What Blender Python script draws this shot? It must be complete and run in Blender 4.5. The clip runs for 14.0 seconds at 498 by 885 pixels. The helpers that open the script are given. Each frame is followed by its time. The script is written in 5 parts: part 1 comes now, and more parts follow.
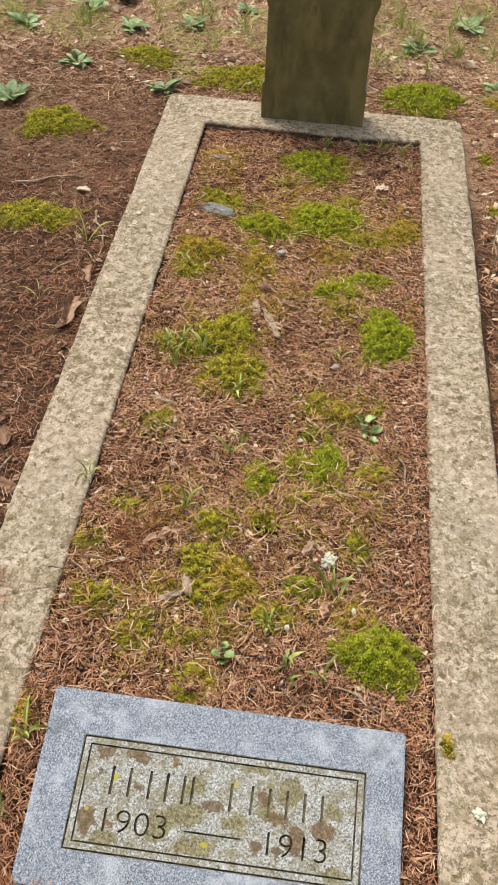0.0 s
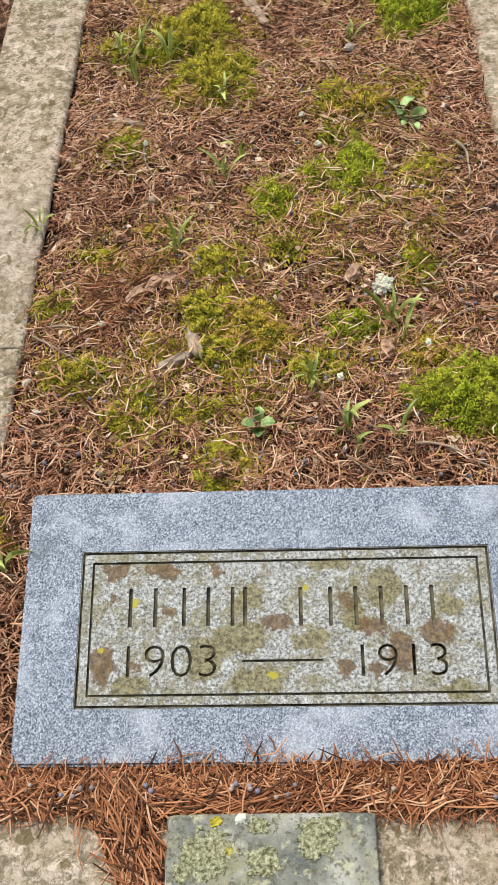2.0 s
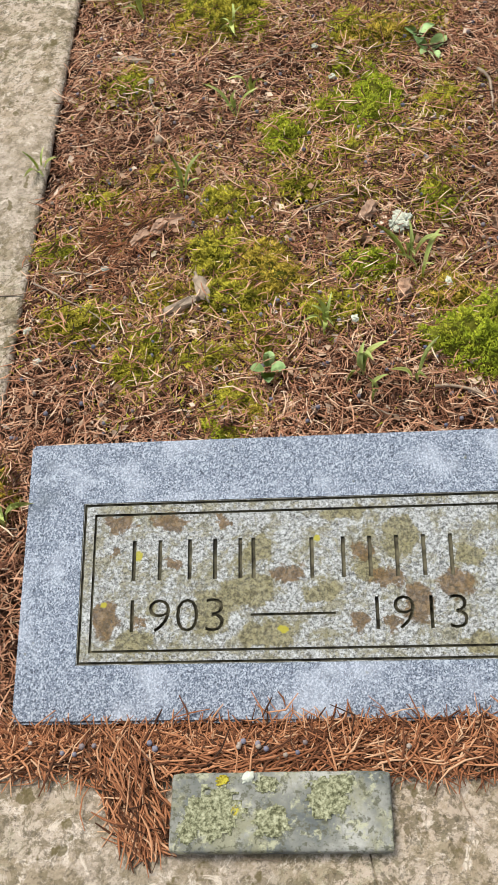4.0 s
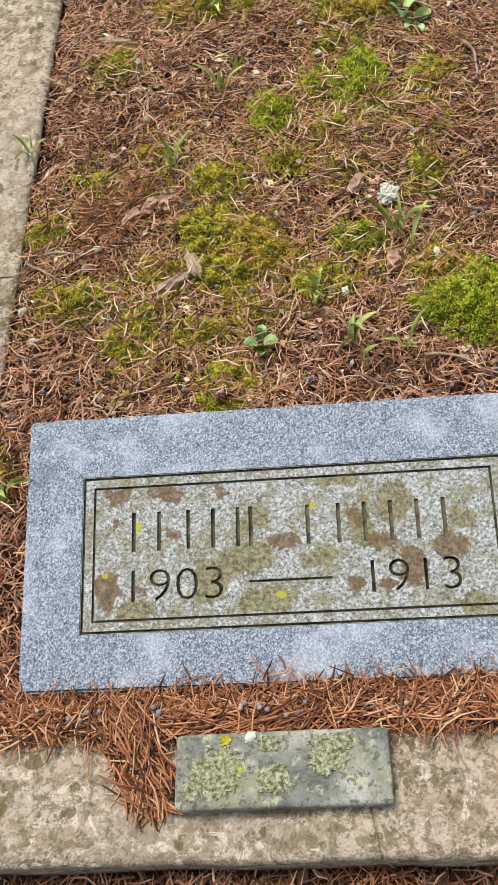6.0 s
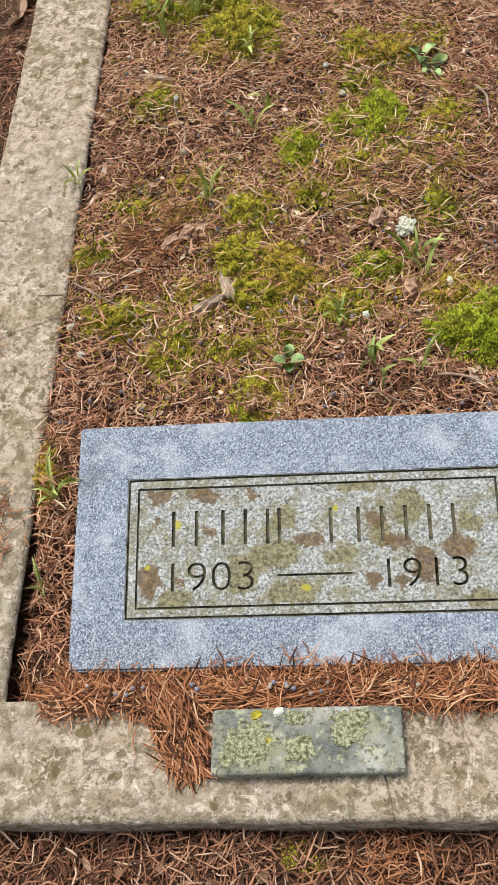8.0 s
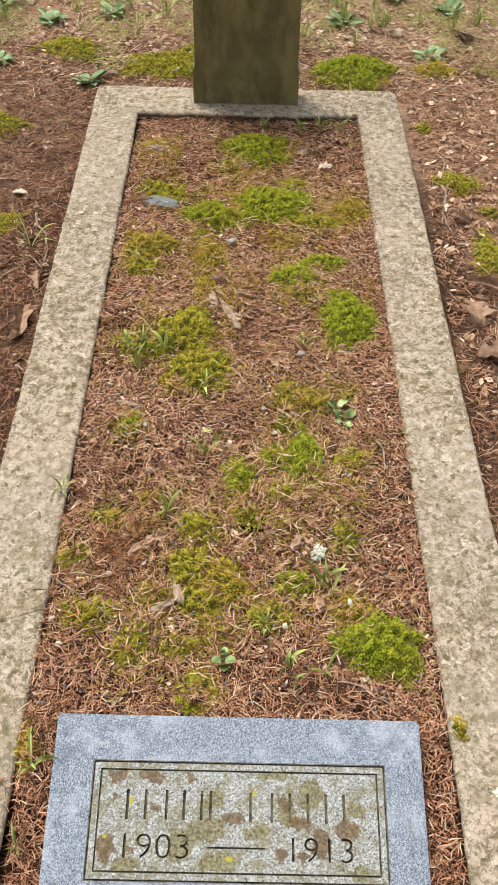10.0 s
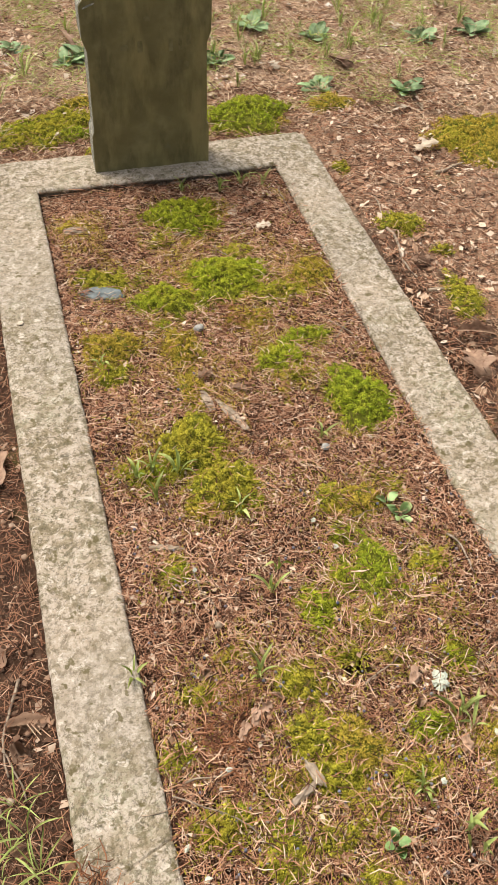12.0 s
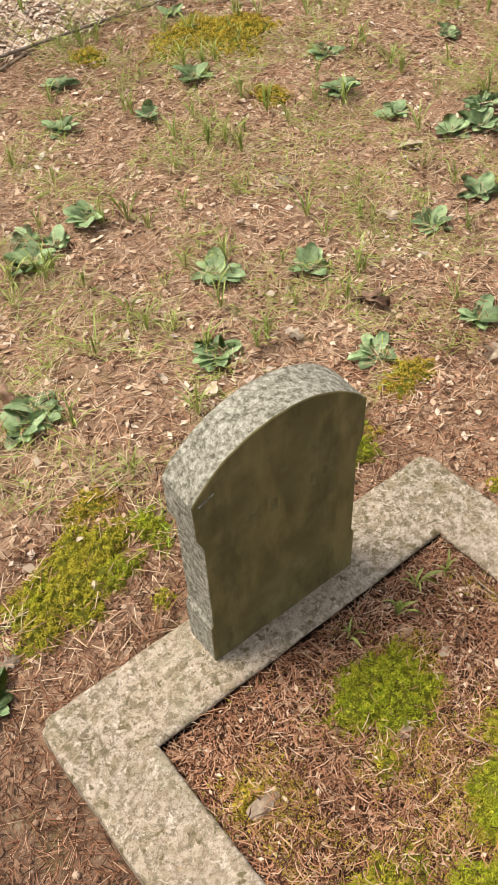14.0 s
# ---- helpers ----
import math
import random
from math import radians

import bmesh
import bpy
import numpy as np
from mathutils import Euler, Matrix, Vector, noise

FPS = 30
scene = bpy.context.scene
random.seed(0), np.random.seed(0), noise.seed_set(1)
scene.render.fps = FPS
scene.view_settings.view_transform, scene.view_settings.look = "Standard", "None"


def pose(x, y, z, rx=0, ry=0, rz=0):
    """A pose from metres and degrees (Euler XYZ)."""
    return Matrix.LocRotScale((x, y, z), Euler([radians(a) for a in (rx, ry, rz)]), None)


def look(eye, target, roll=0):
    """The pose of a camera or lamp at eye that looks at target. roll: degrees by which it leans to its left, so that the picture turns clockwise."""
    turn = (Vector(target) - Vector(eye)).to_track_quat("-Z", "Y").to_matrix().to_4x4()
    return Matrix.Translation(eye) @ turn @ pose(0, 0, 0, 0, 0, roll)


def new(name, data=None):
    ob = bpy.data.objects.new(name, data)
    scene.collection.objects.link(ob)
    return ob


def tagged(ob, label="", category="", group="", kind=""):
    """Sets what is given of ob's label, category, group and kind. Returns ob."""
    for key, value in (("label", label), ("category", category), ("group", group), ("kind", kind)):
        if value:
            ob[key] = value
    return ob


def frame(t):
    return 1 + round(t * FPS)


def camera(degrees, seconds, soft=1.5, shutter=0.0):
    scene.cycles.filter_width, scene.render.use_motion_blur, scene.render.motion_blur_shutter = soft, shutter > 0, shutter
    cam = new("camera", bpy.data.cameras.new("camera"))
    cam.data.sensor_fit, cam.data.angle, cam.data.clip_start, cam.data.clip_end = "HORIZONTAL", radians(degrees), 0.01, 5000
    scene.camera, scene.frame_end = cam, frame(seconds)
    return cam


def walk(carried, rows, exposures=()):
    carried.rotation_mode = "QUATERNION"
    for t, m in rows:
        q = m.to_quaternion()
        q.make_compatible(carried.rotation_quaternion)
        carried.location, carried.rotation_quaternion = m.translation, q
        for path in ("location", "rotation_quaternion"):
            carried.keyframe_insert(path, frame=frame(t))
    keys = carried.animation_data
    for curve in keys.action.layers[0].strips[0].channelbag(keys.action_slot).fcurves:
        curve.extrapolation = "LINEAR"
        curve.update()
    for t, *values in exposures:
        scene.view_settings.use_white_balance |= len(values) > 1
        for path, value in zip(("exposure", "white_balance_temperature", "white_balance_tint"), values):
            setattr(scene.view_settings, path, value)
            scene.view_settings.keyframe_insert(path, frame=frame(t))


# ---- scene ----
cam = camera(30.4, 14.0, soft=1.5)
PATH = [
    (0, (0.054, -0.65, 1.476), (-0.056, 0.715, 0.019), 3.3),
    (0.5, (0.113, -0.623, 1.424), (-0.165, 0.728, -0.024), -6.1),
    (1, (0.051, -0.525, 1.26), (-0.093, 0.808, -0.223), -5.0),
    (1.5, (0.005, -0.485, 1.097), (-0.113, 0.741, -0.479), -5.4),
    (2, (0.029, -0.481, 0.993), (-0.107, 0.621, -0.67), -7.7),
    (2.5, (0.032, -0.475, 0.95), (-0.101, 0.611, -0.724), -7.9),
    (3, (0.049, -0.472, 0.942), (-0.114, 0.596, -0.742), -9.6),
    (3.5, (0.052, -0.469, 0.933), (-0.151, 0.582, -0.757), -11.7),
    (6, (0.057, -0.495, 0.94), (-0.152, 0.518, -0.772), -13.9),
    (6.5, (0.051, -0.5, 0.939), (-0.15, 0.511, -0.775), -14.0),
    (7, (0.047, -0.525, 0.928), (-0.153, 0.478, -0.791), -13.8),
    (7.2, (0.045, -0.531, 0.925), (-0.16, 0.462, -0.799), -14.1),
    (9.5, (0.003, -0.598, 1.428), (-0.095, 0.67, -0.116), -2.5),
    (10, (-0.006, -0.604, 1.468), (0.0, 0.738, -0.014), 1.3),
    (10.5, (-0.014, -0.59, 1.461), (-0.066, 0.761, -0.013), 2.2),
    (11, (-0.109, -0.523, 1.448), (-0.115, 0.839, -0.017), 4.0),
    (11.5, (-0.307, -0.443, 1.449), (-0.065, 0.899, -0.014), -1.9),
    (12, (-0.425, -0.22, 1.444), (-0.023, 1.077, -0.024), 2.7),
    (12.5, (-0.506, 0.15, 1.491), (-0.012, 1.412, 0.021), 1.3),
    (13, (-0.594, 0.513, 1.478), (0.005, 1.727, 0.006), -5.4),
    (13.5, (-0.648, 0.925, 1.511), (0.043, 2.084, 0.035), -8.5),
    (14, (-0.584, 1.382, 1.53), (0.184, 2.487, 0.051), -5.1),
]
walk(cam, [(t, look(eye, target, roll)) for t, eye, target, roll in PATH], exposures=[(0, 0.66, 6950, 7), (2.5, 0.65, 6500, 6), (7.2, 0.63, 6450, 6), (9.5, 0.74, 6650, 6), (12, 0.80, 6750, 7), (14, 0.77, 6950, 8)])

# ---- world, sun, exposure ----
world = bpy.data.worlds.new("world")
scene.world = world
world.use_nodes = True
wn = world.node_tree.nodes
sky = wn.new("ShaderNodeTexSky")
sky.sky_type = "NISHITA"
sky.sun_disc = False
sky.sun_elevation, sky.sun_rotation = radians(64), radians(-42)
sky.air_density, sky.dust_density = 1.4, 3.0
haze = wn.new("ShaderNodeHueSaturation")
haze.inputs["Saturation"].default_value = 0.30
world.node_tree.links.new(sky.outputs[0], haze.inputs["Color"])
world.node_tree.links.new(haze.outputs[0], wn["Background"].inputs[0])
wn["Background"].inputs[1].default_value = 0.09

sun = new("sun", bpy.data.lights.new("sun", "SUN"))
sun.data.energy, sun.data.angle, sun.data.color = 2.15, radians(28), (1.0, 0.92, 0.80)
sun.matrix_world = look((-1.35, 1.5, 4.2), (0, 0, 0))

# ---- materials ----


class Mat:
    """A node material with short helpers; places are taken in metres."""

    def __init__(self, name, rough=0.9, spec=0.3):
        self.m = bpy.data.materials.new(name)
        self.m.use_nodes = True
        self.t = self.m.node_tree
        self.b = self.t.nodes["Principled BSDF"]
        self.b.inputs["Roughness"].default_value = rough
        self.b.inputs["Specular IOR Level"].default_value = spec
        self.geo = self.t.nodes.new("ShaderNodeNewGeometry")
        self.pos = self.geo.outputs["Position"]
        self.island = self.geo.outputs["Random Per Island"]

    def put(self, a, b):
        if hasattr(a, "is_output"):
            self.t.links.new(a, b)
        elif isinstance(a, tuple) and len(a) == 3:
            b.default_value = (*a, 1)
        else:
            b.default_value = a

    def noise(self, scale, detail=4, rough=0.55, distort=0.0):
        n = self.t.nodes.new("ShaderNodeTexNoise")
        self.put(self.pos, n.inputs["Vector"])
        n.inputs["Scale"].default_value, n.inputs["Detail"].default_value = scale, detail
        n.inputs["Roughness"].default_value, n.inputs["Distortion"].default_value = rough, distort
        return n.outputs["Fac"]

    def streaks(self, across, down, detail=5):
        """Noise drawn out downwards."""
        g = self.t.nodes.new("ShaderNodeMapping")
        g.inputs["Scale"].default_value = (across, across, down)
        self.put(self.pos, g.inputs["Vector"])
        n = self.t.nodes.new("ShaderNodeTexNoise")
        self.put(g.outputs[0], n.inputs["Vector"])
        n.inputs["Scale"].default_value, n.inputs["Detail"].default_value, n.inputs["Roughness"].default_value = 1.0, detail, 0.6
        return n.outputs["Fac"]

    def cells(self, scale, out="Distance"):
        n = self.t.nodes.new("ShaderNodeTexVoronoi")
        self.put(self.pos, n.inputs["Vector"])
        n.inputs["Scale"].default_value = scale
        return n.outputs[out]

    def spots(self, places, wander=0.010, grain=60):
        """Nearness to the middle of the closest of some oval spots, with frayed edges; 0 inside, over 1 outside."""
        n = self.t.nodes.new("ShaderNodeTexNoise")
        self.put(self.pos, n.inputs["Vector"])
        n.inputs["Scale"].default_value, n.inputs["Detail"].default_value, n.inputs["Roughness"].default_value = grain, 7, 0.72

        def vec(op, a, b):
            v = self.t.nodes.new("ShaderNodeVectorMath")
            v.operation = op
            for q, socket in zip((a, b), v.inputs):
                if hasattr(q, "is_output"):
                    self.t.links.new(q, socket)
                else:
                    socket.default_value = q
            return v

        shift = vec("MULTIPLY", vec("SUBTRACT", n.outputs["Color"], (0.5, 0.5, 0.5)).outputs[0], (wander * 2, wander * 2, 0.0)).outputs[0]
        at = vec("ADD", self.pos, shift).outputs[0]
        best = None
        for x, y, rx, ry in places:
            d = vec("MULTIPLY", vec("SUBTRACT", at, (x, y, 0.0)).outputs[0], (1 / rx, 1 / ry, 0.0)).outputs[0]
            d = vec("LENGTH", d, (0.0, 0.0, 0.0)).outputs["Value"]
            best = d if best is None else self.math("MINIMUM", best, d)
        return best

    def random(self):
        return self.t.nodes.new("ShaderNodeObjectInfo").outputs["Random"]

    def ramp(self, fac, *stops):
        n = self.t.nodes.new("ShaderNodeValToRGB")
        e = n.color_ramp.elements
        while len(e) < len(stops):
            e.new(0.5)
        for el, (p, c) in zip(e, stops):
            el.position = p
            el.color = (*c, 1) if isinstance(c, tuple) else (c, c, c, 1)
        self.put(fac, n.inputs[0])
        return n.outputs[0]

    def mix(self, fac, a, b, mode="MIX"):
        n = self.t.nodes.new("ShaderNodeMix")
        n.data_type, n.blend_type = "RGBA", mode
        self.put(fac, n.inputs[0])
        self.put(a, n.inputs[6])
        self.put(b, n.inputs[7])
        return n.outputs[2]

    def math(self, op, a, b):
        n = self.t.nodes.new("ShaderNodeMath")
        n.operation = op
        self.put(a, n.inputs[0])
        self.put(b, n.inputs[1])
        return n.outputs[0]

    def done(self, colour, height=None, dist=0.002, strength=0.6, rough=None):
        self.put(colour, self.b.inputs["Base Color"])
        if rough is not None:
            self.put(rough, self.b.inputs["Roughness"])
        if height is not None:
            n = self.t.nodes.new("ShaderNodeBump")
            n.inputs["Strength"].default_value, n.inputs["Distance"].default_value = strength, dist
            self.put(height, n.inputs["Height"])
            self.put(n.outputs[0], self.b.inputs["Normal"])
        return self.m


def mat_concrete():
    k = Mat("weathered_concrete", 0.92, 0.2)
    c = k.ramp(k.noise(4.5, 5), (0.3, (0.31, 0.262, 0.21)), (0.5, (0.39, 0.328, 0.27)), (0.68, (0.47, 0.40, 0.335)))
    c = k.mix(k.ramp(k.noise(3, 3), (0.44, 0.0), (0.60, 0.5)), c, (0.54, 0.42, 0.325))
    c = k.mix(k.ramp(k.noise(75, 7, 0.75), (0.44, 0.0), (0.58, 0.7)), c, (0.56, 0.475, 0.405))
    broad = k.ramp(k.noise(2.6, 5, 0.65), (0.38, 0.55), (0.58, 1.0))
    c = k.mix(k.math("MULTIPLY", broad, k.ramp(k.noise(27, 8, 0.8, 0.3), (0.49, 0.0), (0.55, 0.8))), c, (0.265, 0.21, 0.135))
    c = k.mix(k.math("MULTIPLY", broad, k.ramp(k.noise(58, 7, 0.75, 0.4), (0.50, 0.0), (0.555, 0.82))), c, (0.15, 0.12, 0.07))
    c = k.mix(k.ramp(k.noise(45, 8, 0.75, 0.8), (0.555, 0.0), (0.61, 0.75)), c, (0.69, 0.605, 0.53))
    c = k.mix(k.math("MULTIPLY", broad, k.ramp(k.noise(170, 6, 0.75), (0.52, 0.0), (0.60, 0.7))), c, (0.085, 0.07, 0.048))
    # sage-green crust, then dark specks and a few rusty spots
    crust = k.math("MULTIPLY", k.ramp(k.noise(5, 5, 0.7), (0.50, 0.0), (0.62, 1.0)), k.ramp(k.noise(110, 6, 0.8), (0.46, 0.0), (0.56, 0.45)))
    c = k.mix(crust, c, (0.36, 0.345, 0.24))
    c = k.mix(k.ramp(k.noise(46, 3, 0.6), (0.62, 0.0), (0.66, 0.8)), c, (0.12, 0.095, 0.04))
    c = k.mix(k.ramp(k.noise(7, 6, 0.7), (0.70, 0.0), (0.74, 0.6)), c, (0.36, 0.20, 0.085))
    h = k.math("ADD", k.math("MULTIPLY", k.noise(60, 5, 0.65), 1.0), k.math("MULTIPLY", k.noise(350, 3), 0.5))
    return k.done(c, h, 0.006, 0.9)


def mat_granite(panel=False):
    k = Mat("lichen_covered_granite" if panel else "blue_grey_granite", 0.75, 0.35)
    grain = k.math("ADD", k.math("MULTIPLY", k.noise(420, 4, 0.8), 0.55), k.math("MULTIPLY", k.cells(760, "Color"), 0.45))
    c = k.ramp(grain, (0.26, (0.022, 0.030, 0.052)), (0.48, (0.172, 0.208, 0.282)), (0.70, (0.48, 0.53, 0.63)))
    c = k.mix(k.ramp(k.noise(15, 6, 0.65), (0.50, 0.0), (0.64, 0.75)), c, k.mix(0.5, c, (0.55, 0.60, 0.72)))
    c = k.mix(k.ramp(k.noise(20, 4), (0.60, 0.0), (0.75, 0.5)), c, (0.08, 0.10, 0.125))
    c = k.mix(k.ramp(k.noise(37, 3), (0.71, 0.0), (0.76, 0.6)), c, (0.24, 0.23, 0.10))
    if panel:
        c = k.mix(0.9, c, k.ramp(k.noise(300, 5, 0.8), (0.38, (0.055, 0.055, 0.052)), (0.48, (0.31, 0.32, 0.32)), (0.61, (0.63, 0.65, 0.68))))
        c = k.mix(k.ramp(k.noise(45, 8, 0.8, 0.4), (0.48, 0.0), (0.56, 0.8)), c, k.ramp(k.noise(260, 5, 0.75), (0.42, (0.10, 0.092, 0.055)), (0.58, (0.33, 0.31, 0.21))))
        c = k.mix(k.ramp(k.spots(PANEL_OLIVE, 0.024, 40), (0.85, 0.9), (1.45, 0.0)), c, k.ramp(k.noise(210, 5, 0.75), (0.4, (0.075, 0.064, 0.03)), (0.58, (0.29, 0.265, 0.15))))
        c = k.mix(k.ramp(k.noise(24, 7, 0.75, 0.4), (0.56, 0.0), (0.63, 0.7)), c, (0.21, 0.19, 0.09))
        c = k.mix(k.ramp(k.spots(PANEL_BROWN, 0.022, 60), (0.8, 0.85), (1.2, 0.0)), c, k.ramp(k.noise(160, 5, 0.7), (0.4, (0.075, 0.043, 0.016)), (0.6, (0.195, 0.118, 0.048))))
        c = k.mix(k.ramp(k.noise(330, 5, 0.75), (0.54, 0.0), (0.62, 0.8)), c, (0.055, 0.05, 0.036))
        c = k.mix(k.ramp(k.spots(PANEL_YELLOW, 0.004, 160), (0.7, 0.9), (1.1, 0.0)), c, (0.40, 0.36, 0.03))
        h = k.noise(350, 4, 0.7)
        return k.done(c, h, 0.002, 0.6)
    return k.done(c, k.noise(900, 2), 0.0006, 0.4)


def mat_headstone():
    k = Mat("weathered_shaded_headstone", 0.9, 0.2)
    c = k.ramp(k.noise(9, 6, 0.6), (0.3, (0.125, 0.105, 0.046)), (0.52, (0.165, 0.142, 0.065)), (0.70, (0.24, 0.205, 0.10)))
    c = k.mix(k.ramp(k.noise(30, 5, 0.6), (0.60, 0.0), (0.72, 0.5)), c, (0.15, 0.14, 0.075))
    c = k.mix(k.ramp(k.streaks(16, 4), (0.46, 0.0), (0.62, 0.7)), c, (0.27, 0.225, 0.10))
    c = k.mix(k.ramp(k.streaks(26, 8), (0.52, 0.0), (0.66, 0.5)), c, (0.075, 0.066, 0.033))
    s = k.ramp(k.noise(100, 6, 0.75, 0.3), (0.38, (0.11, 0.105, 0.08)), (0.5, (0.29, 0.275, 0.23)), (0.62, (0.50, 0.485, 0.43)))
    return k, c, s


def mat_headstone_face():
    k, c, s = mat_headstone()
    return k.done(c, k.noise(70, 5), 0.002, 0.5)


def mat_headstone_edge():
    k, c, s = mat_headstone()
    k.m.name = "lichen_grey_stone"
    return k.done(s, k.noise(160, 4, 0.7), 0.004, 0.8)


def mat_litter(name, stops, rough=0.85):
    k = Mat(name, rough, 0.25)
    c = k.ramp(k.island, *stops)
    c = k.mix(k.ramp(k.noise(6, 3), (0.4, 0.0), (0.65, 0.45)), c, k.mix(1.0, c, (0.62, 0.55, 0.5), "MULTIPLY"))
    return k.done(c)


def mat_soil(name, dark, mid, pale):
    k = Mat(name, 0.95, 0.15)
    c = k.ramp(k.noise(25, 6, 0.65), (0.3, dark), (0.5, mid), (0.72, pale))
    c = k.mix(k.ramp(k.noise(4, 3), (0.35, 0.0), (0.7, 0.5)), c, dark)
    c = k.mix(k.ramp(k.noise(240, 3, 0.7), (0.5, 0.0), (0.68, 0.6)), c, pale)
    h = k.math("ADD", k.noise(90, 5, 0.7), k.noise(300, 3))
    return k.done(c, h, 0.006, 0.9)


def mat_ground():
    k = Mat("woodland_ground", 0.95, 0.15)
    xyz = k.t.nodes.new("ShaderNodeSeparateXYZ")
    k.put(k.pos, xyz.inputs[0])
    soil = k.ramp(k.noise(28, 6, 0.65), (0.3, (0.034, 0.019, 0.013)), (0.5, (0.075, 0.04, 0.026)), (0.72, (0.14, 0.08, 0.052)))
    # dry base darkened so that gaps in the litter carry painted shade
    dry = k.ramp(k.noise(45, 6, 0.7), (0.3, (0.21, 0.12, 0.08)), (0.5, (0.40, 0.255, 0.175)), (0.7, (0.62, 0.46, 0.35)))
    plain = k.ramp(k.noise(40, 6, 0.7), (0.3, (0.19, 0.12, 0.08)), (0.5, (0.31, 0.215, 0.14)), (0.7, (0.45, 0.34, 0.23)))
    plain = k.mix(k.ramp(k.noise(1.6, 5, 0.7), (0.45, 0.0), (0.62, 0.7)), plain, (0.23, 0.21, 0.085))
    side = k.math("ADD", k.math("ABSOLUTE", k.math("SUBTRACT", xyz.outputs[0], 0.6), 0.0), k.math("MULTIPLY", k.noise(1.7, 4), 1.4))
    dry = k.mix(k.ramp(k.math("MULTIPLY", side, 0.2), (0.46, 0.0), (0.60, 1.0)), dry, plain)
    deep = k.math("ADD", xyz.outputs[1], k.math("MULTIPLY", k.noise(1.7, 4), 1.4))
    dry = k.mix(k.ramp(k.math("MULTIPLY", deep, 0.1), (0.68, 0.0), (0.78, 1.0)), dry, plain)
    far = k.math("ADD", xyz.outputs[1], k.math("MULTIPLY", k.noise(2.2, 3), 1.2))
    far = k.math("ADD", far, k.math("MINIMUM", k.math("MAXIMUM", k.math("MULTIPLY", k.math("SUBTRACT", xyz.outputs[0], 0.45), 3.0), 0.0), 0.9))
    c = k.mix(k.ramp(k.math("MULTIPLY", far, 0.2), (0.45, 0.0), (0.58, 1.0)), soil, dry)
    c = k.mix(k.ramp(k.noise(3.2, 4, 0.6), (0.58, 0.0), (0.68, 0.55)), c, (0.15, 0.15, 0.035))
    c = k.mix(k.ramp(k.noise(240, 3, 0.7), (0.55, 0.0), (0.68, 0.6)), c, (0.42, 0.30, 0.21))
    h = k.math("ADD", k.noise(70, 5, 0.7), k.noise(300, 3))
    return k.done(c, h, 0.008, 0.9)


def mat_moss(name, a, b, c2):
    k = Mat(name, 0.85, 0.2)
    c = k.ramp(k.noise(95, 4, 0.6), (0.34, a), (0.5, b), (0.66, c2))
    c = k.mix(k.ramp(k.noise(14, 4, 0.6), (0.46, 0.0), (0.64, 0.65)), c, k.mix(0.5, c, (0.34, 0.25, 0.035)))
    # shoots darkened or brightened at random, as painted shade and highlights
    c = k.mix(k.ramp(k.island, (0.0, 0.8), (0.4, 0.0)), c, k.mix(1.0, c, (0.36, 0.33, 0.3), "MULTIPLY"))
    c = k.mix(k.ramp(k.island, (0.55, 0.0), (1.0, 0.75)), c, k.mix(1.0, c, (1.7, 1.6, 1.6), "MULTIPLY"))
    return k.done(c, k.noise(500, 3), 0.002, 0.6)


def mat_leaf(name, a, b):
    k = Mat(name, 0.55, 0.4)
    c = k.ramp(k.noise(60, 4), (0.3, a), (0.7, b))
    c = k.mix(k.ramp(k.random(), (0.0, 0.0), (1.0, 0.5)), c, k.mix(1.0, c, (1.35, 1.3, 1.2), "MULTIPLY"))
    return k.done(c, k.noise(220, 3), 0.001, 0.5)


# stains and lichens on the engraved panel: x, y and half widths
PANEL_BROWN = [(-0.139, -0.035, 0.0235, 0.0111), (-0.193, -0.035, 0.0183, 0.0089), (-0.083, -0.036, 0.0065, 0.0095), (-0.205, -0.138, 0.016, 0.0226), (-0.2, -0.067, 0.0058, 0.0058), (-0.012, -0.091, 0.0208, 0.0077), (0.063, -0.072, 0.0131, 0.0106), (0.09, -0.1, 0.022, 0.009), (0.118, -0.127, 0.0161, 0.024), (0.158, -0.105, 0.0217, 0.0166), (0.058, -0.143, 0.0114, 0.0088), (0.09, -0.143, 0.0114, 0.0068), (-0.136, -0.08, 0.0107, 0.0072), (-0.169, -0.14, 0.0106, 0.0069)]
PANEL_OLIVE = [(-0.055, -0.111, 0.0347, 0.021), (-0.094, -0.13, 0.0209, 0.0243), (0.021, -0.112, 0.0205, 0.0139), (-0.036, -0.153, 0.0341, 0.0153), (-0.175, -0.16, 0.0245, 0.0136), (0.071, -0.09, 0.0171, 0.0126), (0.104, -0.057, 0.0206, 0.0215), (0.174, -0.164, 0.0163, 0.0133), (-0.043, -0.066, 0.0176, 0.018), (0.044, -0.031, 0.0245, 0.0095), (0.174, -0.079, 0.0168, 0.0141)]
PANEL_YELLOW = [(-0.172, -0.072, 0.005, 0.0065), (0.017, -0.057, 0.0038, 0.0043), (-0.02, -0.149, 0.0061, 0.0047), (-0.207, -0.122, 0.0043, 0.0035)]
CONCRETE = mat_concrete()
GRANITE = mat_granite()
PANEL = mat_granite(True)
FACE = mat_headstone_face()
EDGE = mat_headstone_edge()
_w = Mat("worn_stone", 0.9, 0.2)
WORN = _w.done(_w.ramp(_w.noise(40, 5, 0.6), (0.3, (0.115, 0.098, 0.043)), (0.7, (0.21, 0.185, 0.095))))
_r = Mat("rusty_wire", 0.7, 0.4)
WIRE = _r.done(_r.ramp(_r.noise(50, 4), (0.35, (0.11, 0.075, 0.055)), (0.65, (0.24, 0.19, 0.155))))
